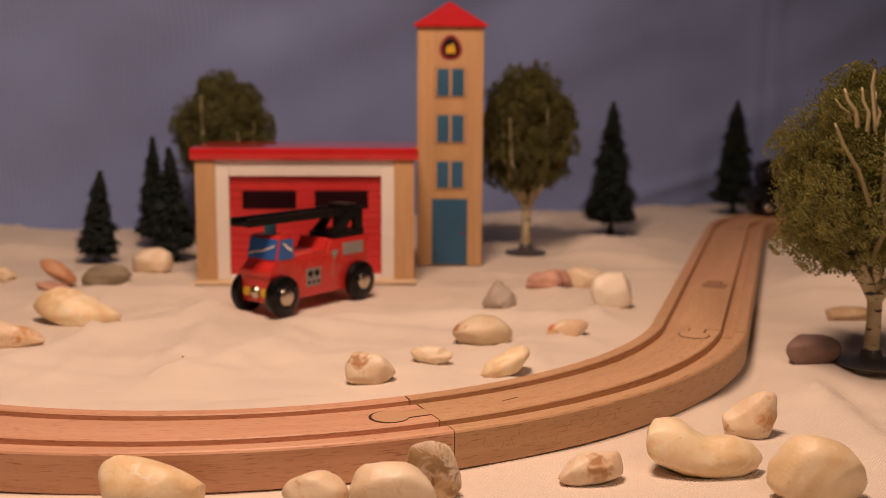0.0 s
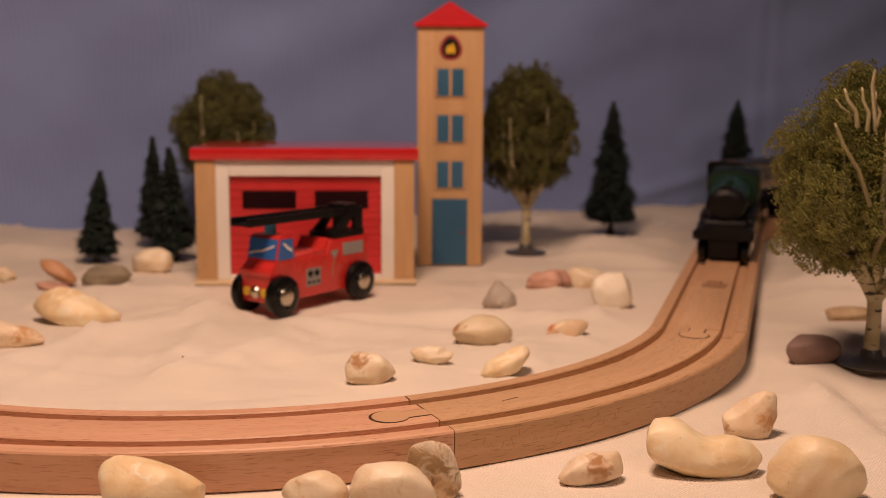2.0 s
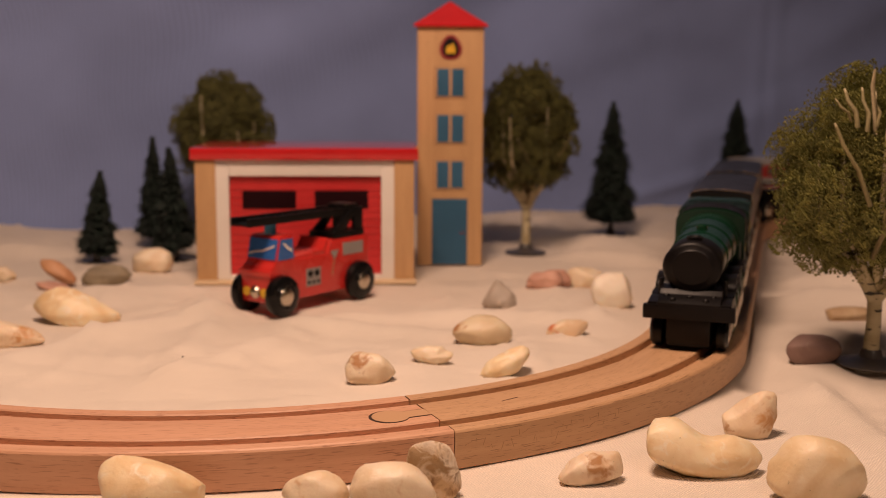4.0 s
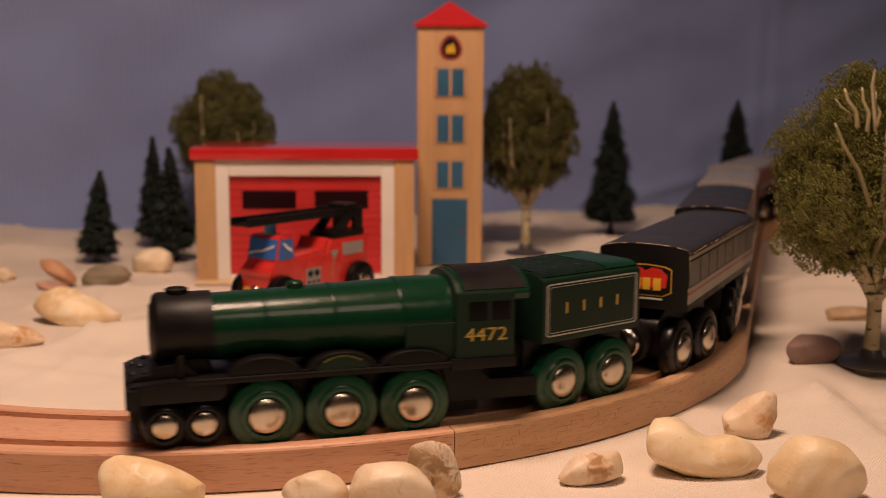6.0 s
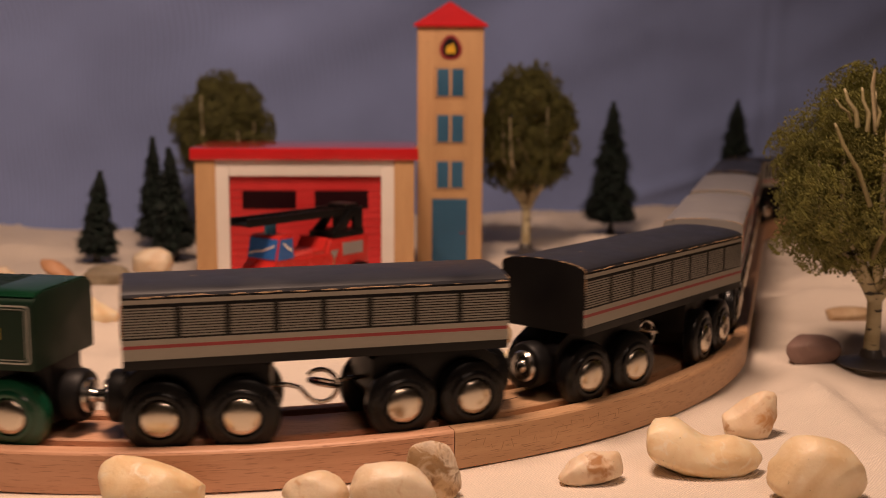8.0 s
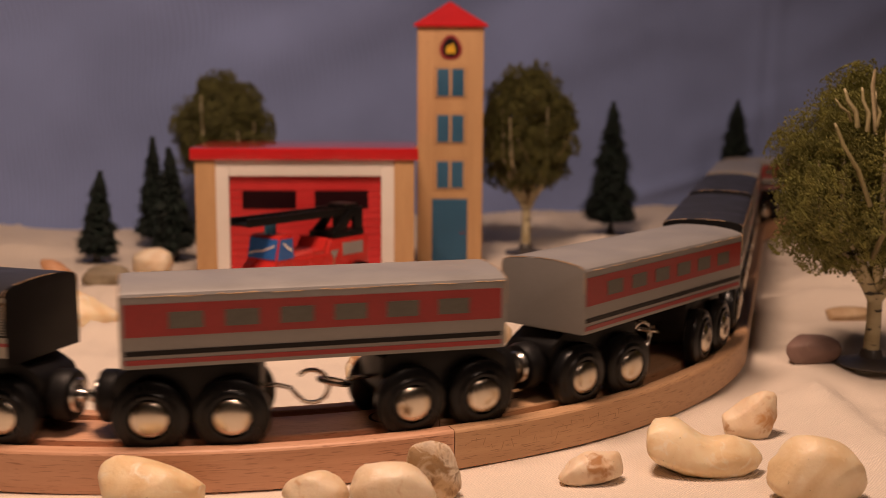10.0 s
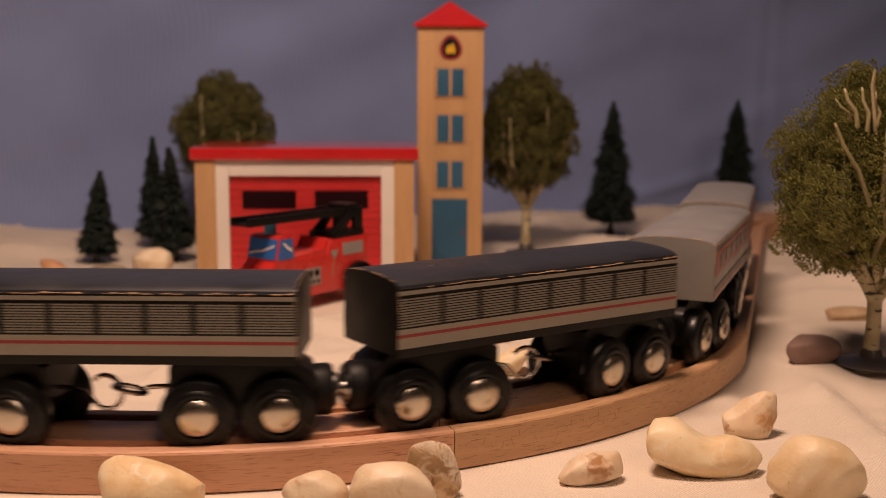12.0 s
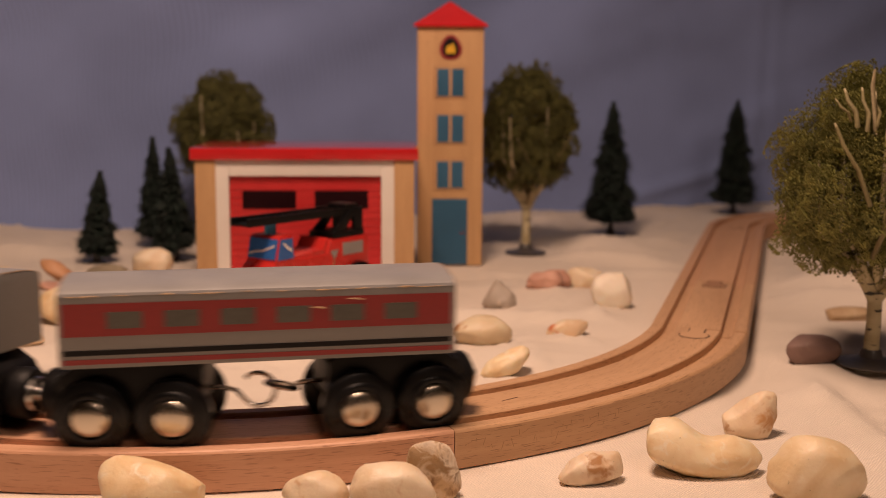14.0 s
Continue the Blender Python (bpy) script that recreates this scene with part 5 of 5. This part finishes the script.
def running_gear(e):
    """Black lower works of the engine: running board, arched wheel guards with raised rims, front deck and buffer plate."""
    part("footplate", box(-0.0340, 0.0440, -0.0157, 0.0157, 0.0212, 0.0229, 0.0004), BLACK_MATT, e, "black running board")
    part("cab_step", box(-0.0528, -0.0325, -0.0162, 0.0162, 0.0204, 0.0236, 0.0004), BLACK_MATT, e, "black step under the cab")
    for side in (1, -1):
        lip = bmesh.new()
        tube(lip, [(-0.0330, side * 0.0157, 0.0229), (0.0430, side * 0.0157, 0.0229)], 0.00028, 6)
        part("board_edge", lip, BLACK_MATT, e, "thin raised edge")
        for x in (-0.0214, 0.0, 0.0222):
            top = 0.0054 if x > -0.01 else 0.0046
            pts = [(x + 0.0102 * math.cos(a), 0.0226 + top * math.sin(a)) for a in [math.pi * i / 18 for i in range(19)]]
            a, b = sorted((side * 0.0096, side * 0.0154))
            guard = part("splasher", prism(pts, a, b, "y", 0.0003), BLACK_MATT, e, "black arched wheel guard")
            rim = bmesh.new()
            tube(rim, [(u, side * 0.0155, v) for u, v in pts], 0.00032, 6)
            part("rim", rim, BLACK_MATT, guard)
        for x in (-0.0107, 0.0111):
            scroll = bmesh.new()
            tube(scroll, [(x - 0.0040, side * 0.0150, 0.0246), (x - 0.0022, side * 0.0152, 0.0234), (x + 0.0010, side * 0.0152, 0.0233), (x + 0.0034, side * 0.0150, 0.0250)], [0.0003, 0.00045, 0.00045, 0.0003], 7)
            part("scroll", scroll, BLACK_MATT, e, "moulded curl between the guards")
        a, b = sorted((side * 0.0150, side * 0.01565))
        pts = [(0.0078 * math.cos(t), 0.0228 + 0.0040 * math.sin(t)) for t in [math.pi * i / 14 for i in range(15)]]
        plate = part("nameplate", prism(pts, a, b, "y"), GREEN_DARK, e, "small green plate")
        for k in range(9):
            t = math.radians(40 + 12.5 * k)
            u, v = 0.0066 * math.cos(t), 0.0231 + 0.0039 * math.sin(t)
            mark = prism([(u - 0.0003, v - 0.0003), (u + 0.0003, v - 0.0003), (u + 0.0003, v + 0.0003), (u - 0.0003, v + 0.0003)], *sorted((side * 0.0154, side * 0.01572)), "y")
            part("lettering_bar", mark, PLATE_GREEN, plate, "plain yellow-green bar of tiny lettering")
        # cylinder block over the leading wheels, with its edge strip
        a, b = sorted((side * 0.0086, side * 0.0156))
        part("cylinder_block", prism([(0.0330, 0.0214), (0.0330, 0.0178), (0.0350, 0.0166), (0.0560, 0.0166), (0.0590, 0.0180), (0.0590, 0.0222), (0.0470, 0.0229)], a, b, "y", 0.0005), BLACK_MATT, e, "black cylinder block")
        pipe = bmesh.new()
        tube(pipe, [(0.0452, side * 0.0122, 0.0225), (0.0448, side * 0.0120, 0.0292)], [0.0011, 0.0009], 8)
        part("steam_pipe", pipe, BLACK_MATT, e)
    part("buffer_beam", box(0.0568, 0.0602, -0.0172, 0.0172, 0.0158, 0.0214, 0.0009), BLACK_MATT, e, "black buffer beam")
    part("guard_iron", prism([(0.0440, 0.0170), (0.0592, 0.0170), (0.0592, 0.0120), (0.0575, 0.0062), (0.0545, 0.0045), (0.0440, 0.0045)], -0.0082, 0.0082, "y", 0.0009), BLACK_MATT, e, "black block under the beam")
    part("front_deck", prism([(0.0600, 0.0205), (0.0600, 0.0222), (0.0565, 0.0240), (0.0530, 0.0242), (0.0515, 0.0262), (0.0440, 0.0270), (0.0400, 0.0229), (0.0400, 0.0205)], -0.0118, 0.0118, "y", 0.0006), BLACK_MATT, e, "black stepped front deck")
    for x, y, z, r in ((0.0578, 0.0062, 0.0232, 0.0012), (0.0578, -0.0062, 0.0232, 0.0012), (0.0545, 0.0088, 0.0240, 0.0010), (0.0545, -0.0088, 0.0240, 0.0010), (0.0556, 0.0, 0.0240, 0.0014)):
        part("deck_stud", turned([(r, z - 0.0008), (r, z + 0.0004), (r * 0.6, z + 0.0009), (0, z + 0.0010)], "z", 14, None, (x, y, 0)), BLACK_MATT, e)


def tender():
    t = thing("coal_tender", "green wooden toy coal tender with a pale outlined panel", "toy tender")
    prof = [(-0.0165, 0.0234), (0.0165, 0.0234), (0.0165, 0.0426), (0.0159, 0.0435), (0.0135, 0.0446), (0.0110, 0.0451), (-0.0110, 0.0451), (-0.0135, 0.0446), (-0.0159, 0.0435), (-0.0165, 0.0426)]
    part("body", prism(prof, -0.0228, 0.0205, "x", 0.0007), GREEN_DARK, t, "dark green tank")
    top = [(-0.0153, 0.0441), (-0.0133, 0.0450), (-0.0108, 0.0455), (0.0108, 0.0455), (0.0133, 0.0450), (0.0153, 0.0441), (0.0140, 0.0426), (-0.0140, 0.0426)]
    heap = prism(top, -0.0075, 0.0200, "x")
    rnd = random.Random(31)
    for _ in range(260):
        x, y = rnd.uniform(-0.0066, 0.0192), rnd.uniform(-0.0145, 0.0145)
        z = 0.0455 - 0.0014 * max(0.0, (abs(y) - 0.0108) / 0.0045)
        a, r = rnd.uniform(0, 6.3), rnd.uniform(0.0007, 0.0014)
        ring = [heap.verts.new((x + r * rnd.uniform(0.7, 1.2) * math.cos(a + k * 1.2566), y + r * rnd.uniform(0.7, 1.2) * math.sin(a + k * 1.2566), z - 0.0001)) for k in range(5)]
        peak = heap.verts.new((x + rnd.uniform(-0.0003, 0.0003), y + rnd.uniform(-0.0003, 0.0003), z + rnd.uniform(0.00015, 0.00036)))
        for k in range(5):
            heap.faces.new((ring[k], ring[(k + 1) % 5], peak))
    part("coal", heap, COAL, t, "embossed coal")
    part("tank_top", prism([(u * 1.01, v + 0.0002) for u, v in top], -0.0225, -0.0080, "x", 0.0003), GREEN, t, "green tank lid")
    for side in (1, -1):
        a, b = sorted((side * 0.0160, side * 0.01668))
        def outline(g, k):
            c = [(0.0191 - g, 0.0420 - g, 0), (-0.0213 + g, 0.0420 - g, 90), (-0.0213 + g, 0.0254 + g, 180), (0.0191 - g, 0.0254 + g, 270)]
            return [(x - k * math.copysign(1, x) + k * math.cos(math.radians(d + 22.5 * n)), z - k * math.copysign(1, z - 0.033) + k * math.sin(math.radians(d + 22.5 * n))) for x, z, d in c for n in range(5)]

        for g in (0.0, 0.0010):
            outer, inner = outline(g, 0.0012), outline(g + (0.00042 if g == 0 else 0.00018), 0.0009)
            bm = bmesh.new()
            ring = [[bm.verts.new((x, yy, z)) for x, z in loop] for yy in (side * 0.0162, side * (0.01666 if g == 0 else 0.01662)) for loop in (outer, inner)]
            for p, q in ((0, 1), (2, 3), (0, 2), (1, 3)):
                for n in range(20):
                    bm.faces.new((ring[p][n], ring[p][(n + 1) % 20], ring[q][(n + 1) % 20], ring[q][n]))
            bmesh.ops.recalc_face_normals(bm, faces=bm.faces[:])
            part("panel_line", bm, SILVER_PRINT, t, "pale grey outline")
        for x in (0.0105, 0.0030, -0.0045, -0.0120):
            part("lettering_bar", box(x - 0.00035, x + 0.00035, a, b, 0.0322, 0.0356), GOLD, t, "plain gold bar of lettering")
    part("frame", box(-0.0225, 0.0215, -0.0088, 0.0088, 0.0060, 0.0235, 0.0008), BLACK, t, "black chassis block")
    magnet(t, -0.0215, -1, 0.0140)
    for x in (0.0111, -0.0111):
        axle_pair(t, "tender", x, 0.0109, 0.0056, 0.0052, GREEN_WHEEL, 0.0150, "green tender wheel", True)
    return t


LOCO = locomotive()
settle(LOCO)
for piece in LOCO.children_recursive:
    if not piece.name.startswith(("wheel", "hub")):
        piece.data.transform(Matrix.Diagonal((1.045, 1, 1, 1)))
        piece.location.x *= 1.045
for piece in LOCO.children:
    if not piece.name.startswith(("wheel", "drawbar", "rear_frame", "frame")):
        piece.data.transform(Matrix.Translation((0, 0, 0.0006)))
        for sub in piece.children:
            if not sub.name.startswith("number"):
                sub.data.transform(Matrix.Translation((0, 0, 0.0006)))
running_gear(LOCO)
TENDER = tender()
for piece in TENDER.children_recursive:
    if not piece.name.startswith(("wheel", "hub", "coupling", "magnet")):
        piece.data.transform(Matrix.Translation((0.0016, 0, 0.0013)))
COACHES = [
    grey_coach("black louvred toy coach with red and gold end sticker", True, 0.0325, -0.0325),
    grey_coach("black louvred toy coach with grey bands and worn edges", False, 0.0315, -0.0360),
    red_coach("grey toy passenger coach with a red window band"),
    red_coach("grey toy passenger coach with a red window band"),
    grey_coach("black louvred toy coach with grey bands and worn edges", False),
    grey_coach("black louvred toy coach with grey bands and worn edges", False),
    red_coach("grey toy passenger coach with a scraped red window band", 1),
    red_coach("grey toy passenger coach with scraped red window band, last one", 2),
]
PITCH = 0.1290


# ---- the fire engine ----
def fire_engine():
    head = -126.5
    m = pose(-0.0697, 0.5525, 0.0, 0, 0, head)
    f = thing("toy_fire_engine", "red wooden toy fire engine with a black turntable ladder", "toy truck", m @ Matrix.Scale(1.06, 4))
    hw = 0.0096
    side = [(-0.0345, 0.0060), (0.0340, 0.0060), (0.0345, 0.0185), (0.0342, 0.0212), (0.0325, 0.0232), (0.0312, 0.0240), (0.0305, 0.0254), (0.0282, 0.0358), (0.0270, 0.0368), (0.0195, 0.0368), (0.0184, 0.0358), (0.0178, 0.0250),
            (-0.0040, 0.0250), (-0.0050, 0.0285), (-0.0075, 0.0312), (-0.0335, 0.0312), (-0.0345, 0.0300)]
    part("body", prism(side, -hw, hw, "y", 0.0012), RED_CAR, f, "glossy red wooden body")
    part("seat", prism([(-0.0040, 0.0245), (0.0176, 0.0245), (0.0168, 0.0262), (-0.0015, 0.0275), (-0.0045, 0.0325), (-0.0060, 0.0325)], -hw * 0.9, hw * 0.9, "y", 0.0005), RED_CAR, f, "open red seat")
    part("bumper", box(0.0330, 0.0352, -hw - 0.0006, hw + 0.0006, 0.0185, 0.0212, 0.0006), RED_CAR, f)
    ws = part("windscreen", prism([(0.0290, 0.0258), (0.0308, 0.0261), (0.0287, 0.0354), (0.0270, 0.0352)], -0.0089, 0.0089, "y"), BLUE, f, "blue printed windscreen")
    bm = bmesh.new()
    tube(bm, [(0.0304, -0.0078, 0.0280), (0.0301, -0.003, 0.0294), (0.0300, 0.001, 0.0297), (0.0293, 0.0078, 0.0325)], 0.00045, 6)
    part("glint", bm, WHITE, ws, "white printed glint")
    for sd in (1, -1):
        a, b = sorted((sd * (hw - 0.0004), sd * (hw + 0.0002)))
        win = part("side_window", prism([(0.0190, 0.0258), (0.0296, 0.0258), (0.0274, 0.0353), (0.0198, 0.0353)], a, b, "y"), BLUE, f, "blue printed side window")
        a2, b2 = sorted((sd * (hw - 0.0004), sd * (hw + 0.0004)))
        part("glint", prism([(0.0203, 0.0290), (0.0232, 0.0304), (0.0258, 0.0328), (0.0258, 0.0338), (0.0228, 0.0317), (0.0203, 0.0302)], a2, b2, "y"), WHITE, win, "white printed glint")
        pump = part("gauge_panel", box(0.0010, 0.0110, a, b, 0.0110, 0.0195), GREY_PRINT, f, "grey printed gauge panel")
        for k, (x, z, r) in enumerate(((0.0038, 0.0170, 0.0016), (0.0082, 0.0170, 0.0016), (0.0028, 0.0128, 0.0009), (0.0060, 0.0128, 0.0009), (0.0092, 0.0128, 0.0009))):
            part("gauge", turned([(0, -0.0002), (r, -0.0002), (r, 0.0003), (0, 0.0003)], "y", 16, None, (x, sd * (hw + 0.0002), z)), BLACK, pump, "black gauge")
        part("arrow", prism([(-0.0118, 0.0262), (-0.0060, 0.0262), (-0.0090, 0.0215)], a, b, "y"), GREY_PRINT, f, "grey printed triangle")
        part("hose_line", prism([(-0.0092, 0.0225), (-0.0086, 0.0225), (-0.0066, 0.0140), (-0.0072, 0.0140)], a, b, "y"), PRINT_BROWN, f, "thin printed line")
        part("hatch", box(-0.0300, -0.0150, a, b, 0.0230, 0.0290), GREY_PRINT, f, "grey printed hatch")
        part("headlight", turned([(0, 0), (0.0022, 0), (0.0022, 0.0005), (0, 0.0006)], "x", 20, None, (0.0345, sd * 0.0056, 0.0110)), YELLOW, f, "yellow printed headlight")
    part("front_stud", turned([(0.0030, 0), (0.0027, 0.0012), (0.0016, 0.0022), (0, 0.0026)], "x", 24, None, (0.0343, 0, 0.0110)), CHROME, f, "shiny steel stud")
    part("beacon", turned([(0.0028, 0.0365), (0.0028, 0.0414), (0.0024, 0.0425), (0, 0.0427)], "z", 24, None, (0.0235, -0.001, 0)), BEACON, f, "blue beacon")
    ladder = part("turntable", box(-0.0325, -0.0100, -0.0085, 0.0085, 0.0312, 0.0345, 0.0008), BLACK, f, "black turntable")
    for sd in (1, -1):
        a, b = sorted((sd * 0.0052, sd * 0.0076))
        part("bracket", prism([(-0.0325, 0.0340), (-0.0265, 0.0340), (-0.0262, 0.0444), (-0.0325, 0.0456)], a, b, "y", 0.0004), BLACK, ladder, "black upright")
        part("bracket", prism([(-0.0185, 0.0340), (-0.0105, 0.0340), (-0.0235, 0.0444), (-0.0285, 0.0444)], a, b, "y", 0.0004), BLACK, ladder, "black slanting strut")
    tilt = pose(-0.0280, 0, 0.0436, 0, -0.3, 0)
    boom = part("ladder", box(-0.004, 0.0715, -0.0062, -0.0044, -0.0018, 0.0020, 0.0003), BLACK, f, "long black ladder", tilt)
    part("ladder_rail", box(-0.004, 0.0715, 0.0044, 0.0062, -0.0018, 0.0020, 0.0003), BLACK, boom)
    part("ladder_bed", box(-0.004, 0.0715, -0.0044, 0.0044, -0.0016, -0.0006), BLACK, boom)
    for i in range(12):
        part("rung", box(0.0005 + i * 0.0056, 0.0017 + i * 0.0056, -0.0046, 0.0046, -0.0006, 0.0008), BLACK, boom)
    part("ladder_motor", box(-0.003, 0.007, -0.0060, 0.0060, 0.0016, 0.0036, 0.0006), BLACK, boom, "black winch box")
    wm, hm = wheel_meshes("engine", 0.0095, 0.0056, 0.0044, TYRE)
    for x in (0.0285, -0.0255):
        for sd in (1, -1):
            wh = part("wheel", wm, None, f, "black wheel", pose(x, sd * 0.0116, 0.0095, 0, 0, 0 if sd > 0 else 180))
            part("hub", hm, None, wh, "domed steel hub")
        part("axle", turned([(0.0018, -0.010), (0.0018, 0.010)], "y", 12, None, (x, 0, 0.0095)), STEEL, f)


fire_engine()

# ---- how the train runs: time and place of the first coach's leading pivot ----
RUN = [(0.0, -0.7820), (0.5, -0.7345), (1.0, -0.6700), (1.5, -0.6055), (2.0, -0.5465), (2.5, -0.4910), (3.0, -0.4368), (3.2, -0.4158),
       (5.3, -0.1728), (5.5, -0.1558), (5.7, -0.1385), (6.0, -0.1112), (6.2, -0.0930), (6.5, -0.0685), (6.6, -0.0604), (7.0, -0.0263), (7.5, 0.0122), (8.0, 0.0675), (8.2, 0.0935), (10.3, 0.3685),
       (10.5, 0.4065), (11.0, 0.4972), (11.5, 0.5690), (12.0, 0.6445), (12.5, 0.7270), (13.0, 0.8077), (13.5, 0.8970), (14.0, 0.9885)]


def run_at(t):
    """Smooth way along the track: a cubic through the table."""
    ts, ss = [a for a, _ in RUN], [b for _, b in RUN]
    n = len(ts)
    slope = [(ss[min(i + 1, n - 1)] - ss[max(i - 1, 0)]) / (ts[min(i + 1, n - 1)] - ts[max(i - 1, 0)]) for i in range(n)]
    i = max(0, min(n - 2, max(k for k in range(n) if ts[k] <= t + 1e-9) if t >= ts[0] else 0))
    h = ts[i + 1] - ts[i]
    u = (t - ts[i]) / h
    return ((2 * u**3 - 3 * u**2 + 1) * ss[i] + (u**3 - 2 * u**2 + u) * h * slope[i] + (-2 * u**3 + 3 * u**2) * ss[i + 1] + (u**3 - u**2) * h * slope[i + 1])


def ride(front, back, mid_shift=0.0):
    """Pose of a stiff wagon whose two guide points sit on the line at front and back; mid_shift moves its origin forwards."""
    a, b = line_at(front)[0], line_at(back)[0]
    h = math.atan2(a.y - b.y, a.x - b.x)
    m = (a + b) / 2 + Vector((math.cos(h), math.sin(h))) * mid_shift
    return m, h


def level(p, h):
    return pose(p.x, p.y, GROOVE, 0, 0, math.degrees(h))


def motions():
    times = [k / 10 for k in range(141)]
    rolls = [k / 15 for k in range(211)]
    walk(LOCO, [(t, level(*ride(run_at(t) + 0.1413 + 0.0207, run_at(t) + 0.1413 - 0.0207))) for t in times])
    walk(TENDER, [(t, level(*ride(run_at(t) + 0.0611 + 0.0105, run_at(t) + 0.0611 - 0.0105))) for t in times])
    for i, c in enumerate(COACHES):
        front, rear = GUIDES[c.name]
        off = -PITCH * i
        gap = front - rear
        walk(c, [(t, level(*ride(run_at(t) + off, run_at(t) + off - gap, -(front + rear) / 2))) for t in times])
        for b, x, toward in TURNING:
            if b.parent != c:
                continue
            rows = []
            for t in times:
                s = run_at(t) + off
                h = ride(s, s - gap)[1]
                turn = (line_at(s if toward > 0 else s - gap)[1] - h + math.pi) % (2 * math.pi) - math.pi
                rows.append((t, pose(x, 0, 0, 0, 0, math.degrees(turn) + (0 if toward > 0 else 180))))
            walk(b, rows)
    for wh, x, y, r, flip, z in ROLLING:
        back = wh.parent in [b for b, _, toward in TURNING if toward < 0]
        sign = (-1 if back else 1) * (-1 if flip else 1)
        walk(wh, [(t, pose(x, y, z, 0, 0, flip) @ pose(0, 0, 0, 0, math.degrees(run_at(t) / r) * sign, 0)) for t in rolls])


motions()
